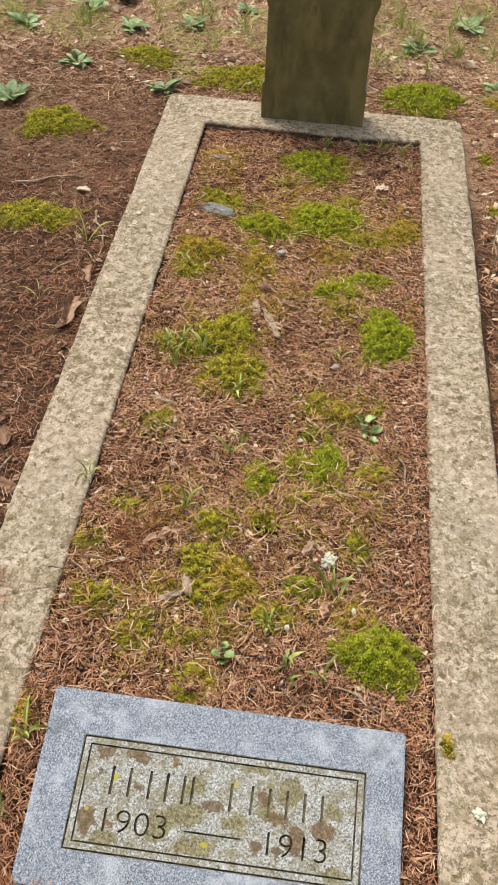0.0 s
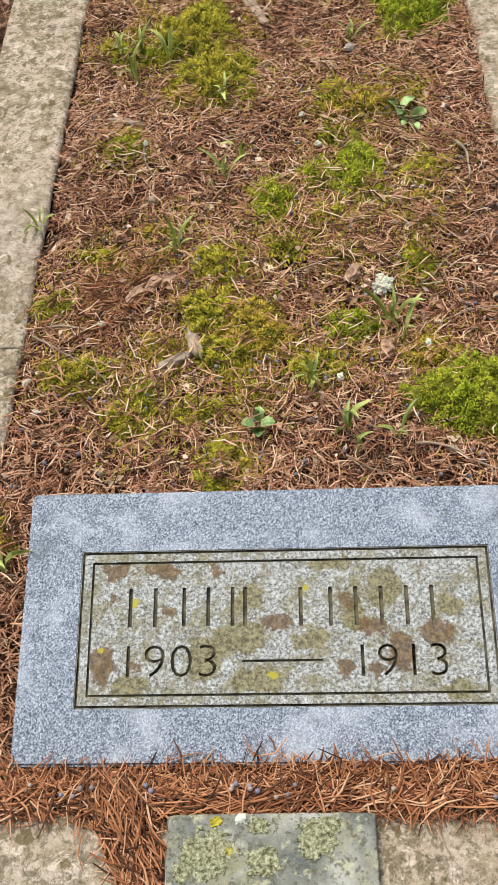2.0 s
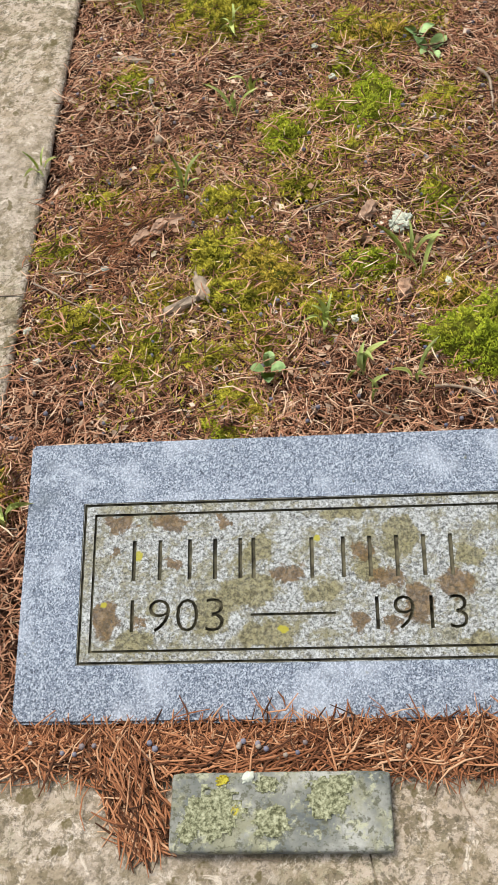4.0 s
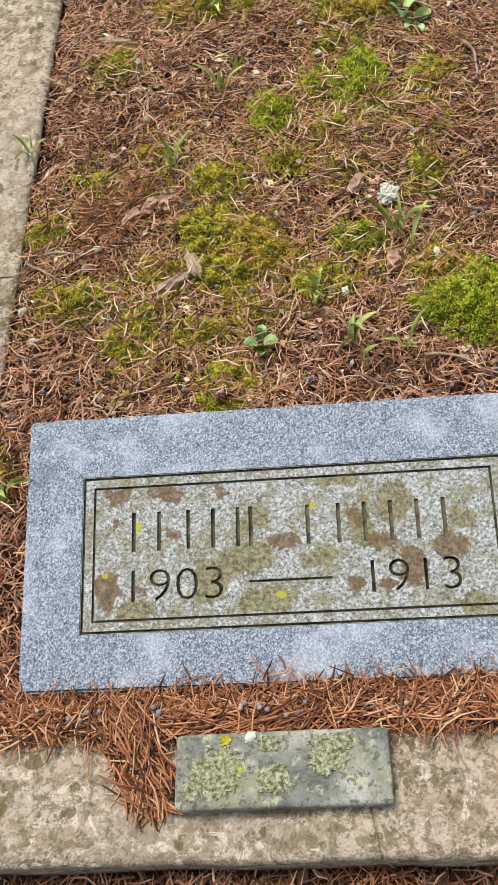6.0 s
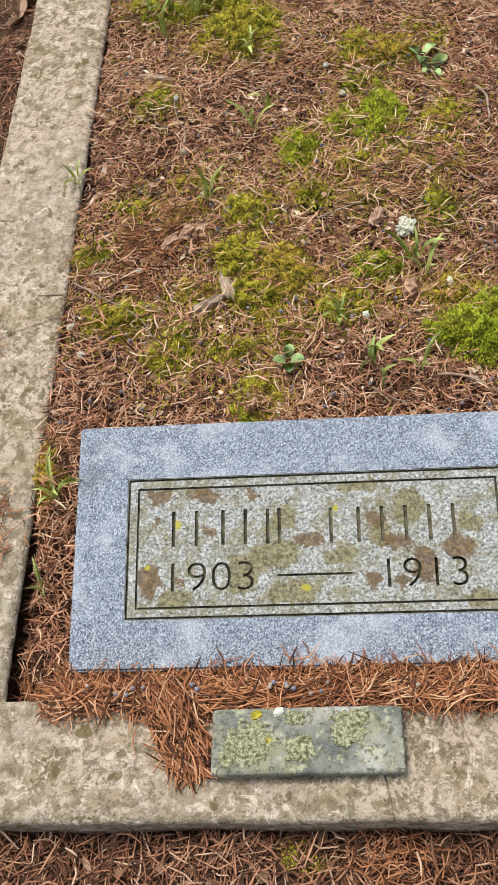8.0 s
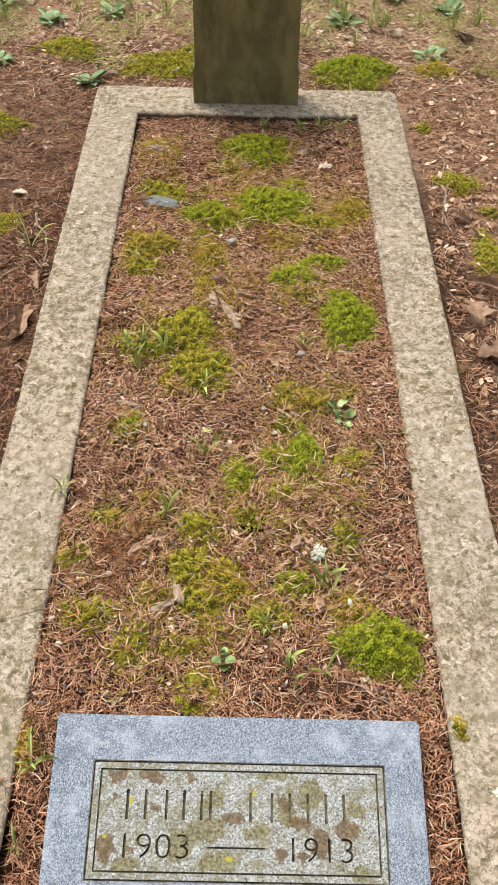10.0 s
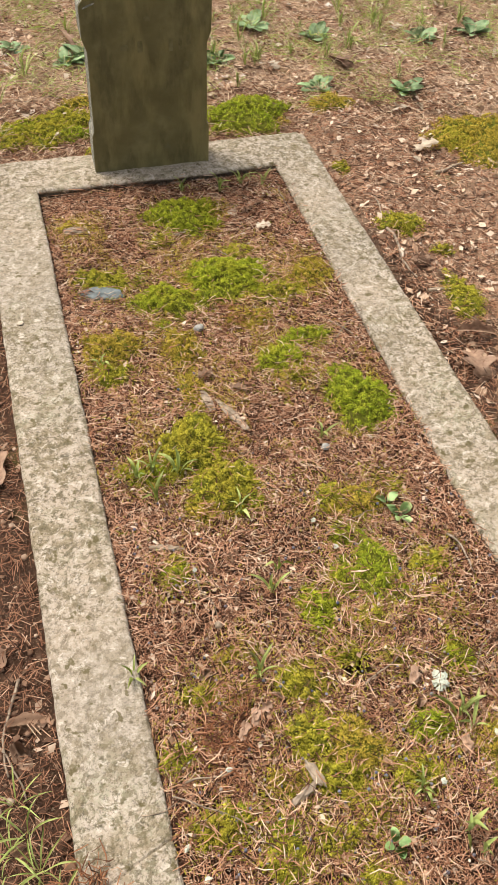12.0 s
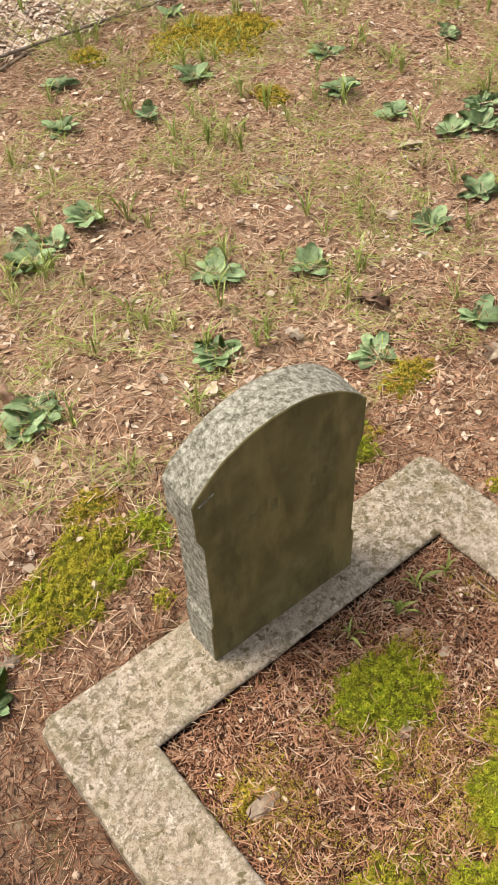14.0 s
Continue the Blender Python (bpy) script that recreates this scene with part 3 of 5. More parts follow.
def build_marker():
    root = new("grave_marker")
    root.matrix_world = MARK
    tagged(root, "flat blue-grey granite marker with lichen-covered engraved panel", "grave marker")
    bm = bmesh.new()
    box(bm, -MW / 2, MW / 2, -MD / 2, MD / 2, -0.09, 0.0)
    bmesh.ops.bevel(bm, geom=[e for e in bm.edges if e.verts[0].co.z > -0.01 or e.verts[1].co.z > -0.01], offset=0.003, segments=2, affect="EDGES")
    slab = part("slab", bm, GRANITE, root, "blue-grey granite slab")
    # the panel lies a little below the polished border
    x0, x1, y0, y1 = -0.225, 0.229, -0.0925, 0.0797
    bm = bmesh.new()
    box(bm, x0, x1, y0, y1, -0.004, 0.02)
    hollow = bpy.data.meshes.new("hollow")
    bm.to_mesh(hollow)
    bm.free()
    carved(slab, [hollow])
    bm = bmesh.new()
    box(bm, x0 + 0.0004, x1 - 0.0004, y0 + 0.0004, y1 - 0.0004, -0.012, -0.0008)
    panel = part("panel", bm, PANEL, root, "rough panel with lichen and brown stains")
    bm = bmesh.new()
    frame_ring(bm, x0 + 0.001, x1 - 0.001, y0 + 0.001, y1 - 0.001, 0.0026, -0.006, 0.005)
    frame_ring(bm, x0 + 0.0125, x1 - 0.0125, y0 + 0.0125, y1 - 0.0125, 0.0026, -0.006, 0.005)
    rings = bpy.data.meshes.new("rings")
    bm.to_mesh(rings)
    bm.free()
    bm = bmesh.new()
    # the name, as plain slim bars of each character's height
    for x, tall, low, wide in ((-0.170, 0.043, -0.006, (0.020, 0.024, 0.019, 0.019, 0.006, 0.017)), (0.018, 0.043, -0.0075, (0.023, 0.018, 0.018, 0.018, 0.018, 0.023))):
        for w in wide:
            box(bm, x, x + 0.0042, low, low + tall, -0.005, 0.005)
            x += w + (0.0078 if x < 0.01 else 0.0096)
    box(bm, -0.044, 0.043, -0.0452, -0.0426, -0.005, 0.005)
    bars = bpy.data.meshes.new("bars")
    bm.to_mesh(bars)
    bm.free()
    carved(panel, [rings, bars, lettering("1903", 0.034, 0.098, -0.170, -0.0600), lettering("1913", 0.034, 0.092, 0.083, -0.0615)])


def build_footstone():
    bm = rounded_box(0.0995, 0.034, 0.009, 0.0045, 24)
    for v in bm.verts:
        v.co += noise.noise_vector(v.co * 60) * 0.0009
        v.co.z += 0.009
    root = new("footstone")
    root.matrix_world = pose(-0.021, -0.327, KERB - 0.0005, 0, 0, 0.3)
    tagged(root, "small grey lichen-covered stone block resting on the kerb", "footstone")
    k = Mat("lichen_marble", 0.85, 0.25)
    c = k.ramp(k.noise(16, 6, 0.65), (0.36, (0.11, 0.122, 0.127)), (0.5, (0.21, 0.215, 0.198)), (0.64, (0.40, 0.40, 0.38)))
    c = k.mix(k.ramp(k.noise(24, 8, 0.75, 0.5), (0.50, 0.0), (0.60, 0.75)), c, (0.25, 0.245, 0.16))
    c = k.mix(k.ramp(k.noise(60, 7, 0.75), (0.54, 0.0), (0.61, 0.8)), c, (0.43, 0.43, 0.30))
    c = k.mix(k.ramp(k.noise(170, 5, 0.7), (0.52, 0.0), (0.60, 0.8)), c, (0.085, 0.085, 0.055))
    c = k.mix(k.ramp(k.noise(33, 3), (0.70, 0.0), (0.74, 0.8)), c, (0.36, 0.33, 0.05))
    part("block", bm, k.done(c, k.noise(220, 4), 0.002, 0.6), root).data.shade_smooth()
    k = Mat("sage_lichen", 0.95, 0.1)
    crust = k.done(k.ramp(k.noise(260, 6, 0.75), (0.40, (0.08, 0.082, 0.045)), (0.52, (0.27, 0.275, 0.175)), (0.64, (0.47, 0.475, 0.34))), k.noise(400, 4), 0.002, 0.9)
    k = Mat("yellow_lichen", 0.9, 0.1)
    gold = k.done(k.ramp(k.noise(300, 4), (0.4, (0.28, 0.23, 0.03)), (0.6, (0.50, 0.44, 0.06))), k.noise(500, 3), 0.001, 0.7)
    for x, y, rx, ry, m in ((-0.060, 0.000, 0.030, 0.024, crust), (-0.008, -0.010, 0.020, 0.014, crust), (0.042, 0.010, 0.020, 0.020, crust), (0.055, 0.022, 0.013, 0.010, crust), (-0.012, 0.022, 0.012, 0.008, crust), (-0.083, -0.018, 0.010, 0.010, crust), (-0.052, 0.026, 0.007, 0.005, gold), (-0.040, -0.001, 0.005, 0.005, gold)):
        bm = bmesh.new()
        bmesh.ops.create_grid(bm, x_segments=26, y_segments=26, size=1.25)
        for v in list(bm.verts):
            ragged = 1 - v.co.xy.length + 0.5 * noise.noise(v.co * 2.3 + Vector((x * 90, y * 90, 0))) + 0.45 * noise.noise(v.co * 7 + Vector((x * 70, 3, 0)))
            v.co.z = 0.0179 + min(0.0012, 0.006 * ragged) + 0.0004 * noise.noise(v.co * 14)
            v.co.x, v.co.y = x + v.co.x * rx, y + v.co.y * ry
            if ragged < -0.06 or abs(v.co.x) > 0.096 or abs(v.co.y) > 0.031:
                bm.verts.remove(v)
        part("lichen_crust", bm, m, root, "yellow lichen spot" if m is gold else "pale sage-green lichen crust")


build_ground()
build_bed()
build_kerb()
build_headstone()
build_marker()
build_footstone()

# ---- moss ----
# x, y, half widths, tint from fresh green (0) to golden (1)
MOSS_BACK = [(0.01, 1.882, 0.098, 0.068, 0.25), (-0.069, 1.791, 0.029, 0.029, 0.4), (-0.293, 1.884, 0.042, 0.025, 0.6), (-0.244, 1.648, 0.062, 0.05, 0.4), (-0.158, 1.643, 0.023, 0.025, 0.2), (-0.115, 1.535, 0.075, 0.057, 0.2), (0.05, 1.593, 0.106, 0.081, 0.28), (0.113, 1.704, 0.038, 0.034, 0.3), (0.176, 1.515, 0.066, 0.033, 0.3), (0.267, 1.559, 0.052, 0.045, 0.58), (0.071, 1.439, 0.051, 0.037, 0.7), (-0.269, 1.389, 0.066, 0.048, 0.7), (-0.283, 1.305, 0.043, 0.035, 0.4), (-0.108, 1.365, 0.043, 0.062, 0.8), (-0.116, 1.216, 0.027, 0.066, 0.8), (0.105, 1.273, 0.056, 0.045, 0.25), (0.183, 1.338, 0.064, 0.028, 0.15), (0.124, 1.218, 0.041, 0.022, 0.5)]
MOSS_MIDDLE = [(0.215, 0.657, 0.034, 0.035, 0.45), (0.205, 0.548, 0.012, 0.01, 0.3), (0.116, 0.673, 0.038, 0.064, 0.12), (0.056, 0.667, 0.03, 0.038, 0.25), (-0.02, 0.618, 0.034, 0.047, 0.2), (0.062, 0.573, 0.032, 0.021, 0.3), (0.137, 0.608, 0.02, 0.025, 0.2), (-0.261, 0.733, 0.025, 0.025, 0.25), (-0.17, 0.571, 0.026, 0.018, 0.4), (-0.012, 0.516, 0.032, 0.021, 0.4), (0.133, 0.829, 0.054, 0.036, 0.6), (0.089, 0.849, 0.034, 0.037, 0.4), (0.085, 0.763, 0.026, 0.028, 0.2), (0.208, 0.878, 0.018, 0.023, 0.4), (-0.286, 1.008, 0.04, 0.023, 0.3), (0.233, 1.103, 0.063, 0.082, 0.1), (-0.155, 1.048, 0.072, 0.072, 0.55), (-0.264, 0.994, 0.05, 0.029, 0.2), (-0.114, 0.928, 0.064, 0.07, 0.3), (-0.17, 0.881, 0.031, 0.031, 0.65), (-0.07, 0.882, 0.025, 0.022, 0.12)]
MOSS_FRONT = [(-0.325, 0.396, 0.028, 0.023, 0.2), (-0.173, 0.313, 0.028, 0.022, 0.62), (-0.268, 0.498, 0.034, 0.025, 0.4), (-0.202, 0.487, 0.021, 0.014, 0.6), (-0.096, 0.478, 0.041, 0.039, 0.45), (-0.097, 0.377, 0.054, 0.041, 0.5), (-0.047, 0.348, 0.045, 0.055, 0.6), (-0.083, 0.307, 0.048, 0.034, 0.3), (0.092, 0.354, 0.034, 0.027, 0.15), (0.045, 0.285, 0.045, 0.026, 0.4), (0.189, 0.46, 0.026, 0.038, 0.2), (0.19, 0.303, 0.039, 0.028, 0.6), (0.238, 0.214, 0.066, 0.059, 0.1), (-0.286, 0.273, 0.046, 0.033, 0.3), (-0.206, 0.205, 0.037, 0.034, 0.35), (-0.195, 0.249, 0.023, 0.018, 0.12), (-0.116, 0.217, 0.04, 0.022, 0.5), (-0.042, 0.24, 0.022, 0.018, 0.35), (-0.082, 0.147, 0.031, 0.024, 0.5), (-0.081, 0.107, 0.01, 0.005, 0.12), (0.082, 0.485, 0.024, 0.017, 0.3)]
MOSS_OUT = [(-0.36, 2.46, 0.07, 0.05, 0.25), (-0.24, 2.55, 0.05, 0.04, 0.5), (-0.20, 2.50, 0.07, 0.05, 0.45), (-0.22, 2.43, 0.06, 0.04, 0.14), (-0.40, 2.40, 0.05, 0.05, 0.4), (0.331, 2.414, 0.131, 0.093, 0.1), (0.596, 1.745, 0.062, 0.051, 0.3), (0.668, 1.618, 0.03, 0.026, 0.5), (0.631, 1.413, 0.046, 0.076, 0.55), (0.946, 2.14, 0.066, 0.077, 0.55), (0.532, 2.069, 0.024, 0.03, 0.4), (-0.312, 2.44, 0.10, 0.075, 0.3), (-0.286, 2.50, 0.07, 0.055, 0.3), (-0.401, 2.475, 0.043, 0.037, 0.3), (-0.164, 2.60, 0.06, 0.04, 0.85), (-0.1, 2.459, 0.038, 0.054, 0.12), (-0.173, 2.313, 0.026, 0.026, 0.35), (0.573, 2.427, 0.039, 0.036, 0.8), (0.429, 2.362, 0.026, 0.025, 0.7), (1.409, 4.098, 0.133, 0.137, 0.7), (0.92, 4.345, 0.06, 0.061, 0.8), (1.228, 3.682, 0.054, 0.055, 0.7), (-0.035, -0.43, 0.024, 0.015, 0.3), (0.994, 2.13, 0.14, 0.12, 0.6), (0.62, 2.43, 0.07, 0.05, 0.8), (-0.644, 2.553, 0.11, 0.07, 0.5), (-0.861, 2.085, 0.1, 0.08, 0.5), (-0.789, 1.573, 0.12, 0.07, 0.5), (1.3, 4.2, 0.16, 0.14, 0.7)]


def cones(base, way, length, radius):
    n = len(base)
    way = way / np.linalg.norm(way, axis=1)[:, None]
    ref = rng.normal(size=(n, 3))
    a = np.cross(way, ref)
    a /= np.linalg.norm(a, axis=1)[:, None]
    b = np.cross(way, a)
    V = np.empty((n, 4, 3))
    for j in range(3):
        V[:, j] = base + (a * math.cos(2.094 * j) + b * math.sin(2.094 * j)) * radius[:, None]
    V[:, 3] = base + way * length[:, None]
    T = np.array([(0, 1, 3), (1, 2, 3), (2, 0, 3)])[None] + (np.arange(n) * 4)[:, None, None]
    return V.reshape(-1, 3), T.reshape(-1, 3)


def build_moss(x, y, rx, ry, tint, floor_z, dense):
    """A cushion of moss: a lumpy mat grown over with small tufts of fanned shoots."""
    rx, ry = rx * 1.3, ry * 1.3
    ph = rng.uniform(0, 6.28, 5)

    def rim(t):
        return 0.94 + 0.13 * np.sin(2 * t + ph[0]) + 0.12 * np.sin(3 * t + ph[1]) + 0.10 * np.sin(5 * t + ph[2]) + 0.08 * np.sin(9 * t + ph[3]) + 0.06 * np.sin(14 * t + ph[4])

    H = min(0.030, 0.30 * min(rx, ry) + 0.006) * (1.2 if tint < 0.2 else 0.9)

    def dome(px, py, q):
        return H * np.maximum(0, 1 - q**3.0) * (1 + 0.25 * waves(px + x, py + y, 0.045, 21)) + 0.003 * waves(px + x, py + y, 0.016, 22) * (q < 0.97) - 0.005 * q

    seg, rings = 30, 8
    T_, Q_ = np.meshgrid(np.arange(seg) * 2 * math.pi / seg, np.linspace(0.02, 1, rings))
    R = rim(T_) * Q_
    X, Y = R * np.cos(T_) * rx, R * np.sin(T_) * ry
    Z = dome(X, Y, Q_) + floor_z(X + x, Y + y) - 0.0045
    i = np.arange(rings - 1)[:, None] * seg + np.arange(seg)[None]
    j = np.arange(rings - 1)[:, None] * seg + ((np.arange(seg) + 1) % seg)[None]
    TT = np.concatenate([np.stack([i, j, j + seg], 2).reshape(-1, 3), np.stack([i, j + seg, i + seg], 2).reshape(-1, 3)])
    body = (np.stack([X, Y, Z], 2).reshape(-1, 3), TT)
    grow = 1.0 if dense > 100000 else 1.8
    per = 9
    n = max(4, int(math.pi * rx * ry * dense / per))
    t, q = rng.uniform(0, 6.283, n), np.sqrt(rng.uniform(0, 1.2, n))
    keep = (q < 1) | (rng.uniform(size=n) < 0.35)
    t, q = t[keep], q[keep]
    r = rim(t) * q
    cx, cy = r * np.cos(t) * rx, r * np.sin(t) * ry
    big = rng.uniform(0.0028, 0.0058, len(t)) * grow
    rise = rng.uniform(-0.001, 0.0035, len(t)) * grow
    k = np.repeat(np.arange(len(t)), per)
    a, w = rng.uniform(0, 6.283, len(k)), np.sqrt(rng.uniform(0, 1, len(k)))
    px, py = cx[k] + np.cos(a) * w * big[k], cy[k] + np.sin(a) * w * big[k]
    base = np.stack([px, py, dome(px, py, np.minimum(q[k], 1)) + floor_z(px + x, py + y) - 0.003 + rise[k] + 0.75 * big[k] * (1 - w * w)], 1)
    way = np.stack([np.cos(a) * w * 1.3, np.sin(a) * w * 1.3, np.full(len(k), 0.85)], 1) + rng.normal(0, 0.3, (len(k), 3))
    way[:, 2] = np.abs(way[:, 2])
    fuzz = cones(base, way, rng.uniform(0.003, 0.0065, len(k)) * grow, rng.uniform(0.0008, 0.0015, len(k)) * grow)
    word = ("bright green", "olive green", "golden brown")[0 if tint < 0.3 else 1 if tint < 0.58 else 2]
    m = VIVID if tint < 0.16 else MOSSES[0] if tint < 0.3 else MOSSES[1] if tint < 0.58 else MOSSES[2]
    ob = new("moss_clump")
    for name, data, material in (("cushion", body, MOSS_BASE), ("pelt", fuzz, m)):
        child = new(name, mesh_from(name, *data, material))
        child.parent = ob
        if name == "pelt":
            tagged(child, kind="stuff")
    ob.location = (x, y, 0)
    tagged(ob, f"{word} cushion of moss growing among brown needles", "moss", "moss clumps")


for spec in MOSS_BACK + MOSS_MIDDLE + MOSS_FRONT:
    build_moss(*spec, bed_z, 340000)
for k in range(30):
    cx, cy, ax, ay, tint = random.choice(MOSS_BACK + MOSS_MIDDLE + MOSS_FRONT)
    cx, cy = cx + random.gauss(0, 1.5) * ax, cy + random.gauss(0, 1.5) * ay
    if XI0 + 0.02 < cx < XI1 - 0.02 and 0.1 < cy < YI1 - 0.06 and math.hypot(cx - 0.012, cy - 0.485) > 0.05:
        build_moss(cx, cy, random.uniform(0.009, 0.024), random.uniform(0.008, 0.022), min(0.9, tint + random.uniform(0, 0.3)), bed_z, 300000)
for spec in MOSS_OUT:
    build_moss(*spec, ground_z, 60000 if spec[1] > 2.8 else 200000)

# thin moss between the cushions
_c = np.array(MOSS_BACK + MOSS_MIDDLE + MOSS_FRONT)
_k = rng.integers(0, len(_c), 26000)
_x = _c[_k, 0] + rng.normal(0, 0.85, len(_k)) * (_c[_k, 2] + 0.012)
_y = _c[_k, 1] + rng.normal(0, 0.85, len(_k)) * (_c[_k, 3] + 0.014)
_in = (_x > XI0) & (_x < XI1) & (_y > 0.075) & (_y < YI1)
_x, _y = _x[_in], _y[_in]
_w = rng.normal(0, 0.6, (len(_x), 3))
_w[:, 2] = 0.9
stuff("thin_moss", cones(np.stack([_x, _y, bed_z(_x, _y) + rng.uniform(0.002, 0.010, len(_x))], 1), _w, rng.uniform(0.004, 0.010, len(_x)), rng.uniform(0.0008, 0.0016, len(_x))), MOSSES[1], "thin olive moss creeping between the cushions", "moss")

# a loose golden carpet in the far half of the plot
_x, _y = rng.uniform(-0.33, 0.30, 42000), rng.uniform(1.0, 1.95, 42000)
_in = waves(_x, _y, 0.30, 81) + 0.6 * waves(_x, _y, 0.09, 82) - 1.2 * np.abs(_x + 0.10) > 0.05
_x, _y = _x[_in], _y[_in]
_w = rng.normal(0, 0.6, (len(_x), 3))
_w[:, 2] = 0.9
stuff("thin_moss", cones(np.stack([_x, _y, bed_z(_x, _y) + rng.uniform(0.002, 0.010, len(_x))], 1), _w, rng.uniform(0.004, 0.010, len(_x)), rng.uniform(0.0008, 0.0015, len(_x))), MOSSES[2], "thin golden moss creeping between the cushions", "moss")

# ---- fallen needles and litter ----


def scatter(n, x0, x1, y0, y1):
    return rng.uniform(x0, x1, n), rng.uniform(y0, y1, n)


def off_kerb(x, y, gap=0.0):
    return ~((x > XO0 - gap) & (x < XO1 + gap) & (y > YO0 - gap) & (y < YO1 + gap))


def on_moss(x, y):
    """True inside a cushion."""
    hit = np.zeros(len(x), bool)
    for cx, cy, ax, ay, tint in MOSS_BACK + MOSS_MIDDLE + MOSS_FRONT:
        hit |= ((x - cx) / ax) ** 2 + ((y - cy) / ay) ** 2 < 1.25 + 0.4 * waves(x, y, 0.05, 91)
    return hit


x, y = scatter(56000, XI0 + 0.002, XI1 - 0.002, 0.055, YI1 - 0.002)
keep = (np.hypot(x - 0.012, y - 0.487) > 0.028 + 0.004 * waves(x, y, 0.02, 51)) & (~on_moss(x, y) | (rng.random(len(x)) < 0.10))
x, y = x[keep], y[keep]
z = bed_z(x, y) + 0.001 + rng.exponential(0.0055, len(x))
x1, y1 = scatter(45000, XI0 + 0.002, XI1 - 0.002, 0.055, YI1 - 0.002)
keep = np.hypot(x1 - 0.012, y1 - 0.487) > 0.029
x1, y1 = x1[keep], y1[keep]
z1 = bed_z(x1, y1) + rng.exponential(0.002, len(x1))
upper = needles(x, y, z, (0.013, 0.040), (0.0005, 0.00115), 0.2, 2, 0.2)
lower = needles(x1, y1, z1, (0.008, 0.024), (0.0006, 0.0014), 0.16, 1)
# some that fell on the moss
k = rng.integers(0, len(_c), 2600)
x, y = _c[k, 0] + rng.normal(0, 0.7, 2600) * _c[k, 2], _c[k, 1] + rng.normal(0, 0.7, 2600) * _c[k, 3]
keep = (x > XI0 + 0.01) & (x < XI1 - 0.01) & (y > 0.085) & (y < YI1 - 0.01)
x, y = x[keep], y[keep]
fallen_on = needles(x, y, bed_z(x, y) + rng.uniform(0.012, 0.028, len(x)), (0.010, 0.034), (0.0005, 0.0012), 0.2, 2, 0.2)
stuff("needle_litter", joined(upper, lower, fallen_on), NEEDLE, "brown fallen cedar needles covering the plot", "needles")

# beside and below the marker, where it is deepest
x, y = scatter(15000, XI0 + 0.003, XI1 - 0.003, YI0 + 0.0, 0.085)
side = (x < -0.294) | (x > 0.278) | (y < -0.240)
x, y = x[side], y[side]
z = bed_z(x, y) + 0.001 + rng.exponential(0.006, len(x))
low = y < -0.238
stuff("needle_litter", needles(x[~low], y[~low], z[~low], (0.012, 0.036), (0.0006, 0.0014), 0.25, 2, 0.3), NEEDLE, "brown needles packed beside the marker", "needles")
x, y, z = x[low], y[low], z[low]
x2, y2 = scatter(2500, -0.31, XI1, -0.292, -0.237)
z2 = 0.014 + 0.036 * smoothstep(0.240, 0.278, -y2) + rng.uniform(0, 0.010, len(x2))
a2 = rng.normal(0.1, 0.75, len(x2))
x3 = rng.normal(0.02, 0.13, 60)
y3 = -0.240 + np.abs(rng.normal(0, 0.008, 60))
z3 = np.full(60, 0.026) + 0.2 * (y3 + 0.24) + rng.uniform(0, 0.006, 60)
# a swept tongue of needles over the kerb
k = rng.uniform(0, 1, 620)
x4 = -0.172 + 0.028 * k + rng.normal(0, 0.020, 620) * (1.0 - 0.55 * k)
y4 = -0.272 - 0.085 * k
z4 = KERB + 0.002 + rng.exponential(0.0045, 620) * (1.1 - 0.8 * k)
a4 = rng.normal(-1.05, 0.5, 620)
drift = joined(
    needles(x, y, z, (0.016, 0.046), (0.0006, 0.0012), 0.1, 2, 0.3),
    needles(x2, y2, z2, (0.024, 0.060), (0.0007, 0.0013), 0.08, 3, 0.3, a2),
    needles(x3, y3, z3, (0.016, 0.042), (0.0006, 0.0012), 0.1, 2, 0.3),
    needles(x4, y4, z4, (0.022, 0.050), (0.0007, 0.0013), 0.08, 3, 0.25, a4),
)
stuff("needle_drift", drift, FRESH, "orange fallen needles drifted around the marker", "needles")

x, y = scatter(125000, -1.3, 1.08, -0.45, 2.6)
keep = off_kerb(x, y, 0.002) & ((x > -1.0) | (y > 0.9)) & (rng.random(len(x)) > (np.maximum(np.abs(x + 0.11) - 0.85, 0) / 0.34) ** 1.5)
x, y = x[keep], y[keep]
z = ground_z(x, y) + rng.exponential(0.005, len(x))
open_side = x > 0.47
stuff("needle_litter", needles(x[open_side], y[open_side], z[open_side], (0.012, 0.042), (0.0008, 0.0017), 0.28, 1), NEEDLE, "brown and tan needles on the ground right of the kerb", "needles")
x, y, z = x[~open_side], y[~open_side], z[~open_side]
stuff("needle_litter", needles(x, y, z, (0.012, 0.042), (0.0008, 0.0019), 0.28, 1), RUST, "dark reddish needles strewn on the ground beside the grave", "needles")
x, y = scatter(11000, -0.75, 0.75, -0.66, YO0 - 0.002)
stuff("needle_litter", needles(x, y, ground_z(x, y) + rng.exponential(0.006, len(x)), (0.014, 0.046), (0.0007, 0.0015), 0.25, 2, 0.25), RUST, "reddish needles lying thick before the kerb", "needles")
x, y = scatter(17000, -1.35, 1.25, -0.9, 2.75)
keep = off_kerb(x, y, 0.004)
x, y = x[keep], y[keep]
stuff("leaf_litter", flakes(x, y, ground_z(x, y) + rng.uniform(0.002, 0.008, len(x)), (0.006, 0.024)), MULCH, "broken brown leaf fragments on the ground", "leaf litter")
x, y = scatter(9000, XI0 + 0.01, XI1 - 0.01, 0.10, YI1 - 0.01)
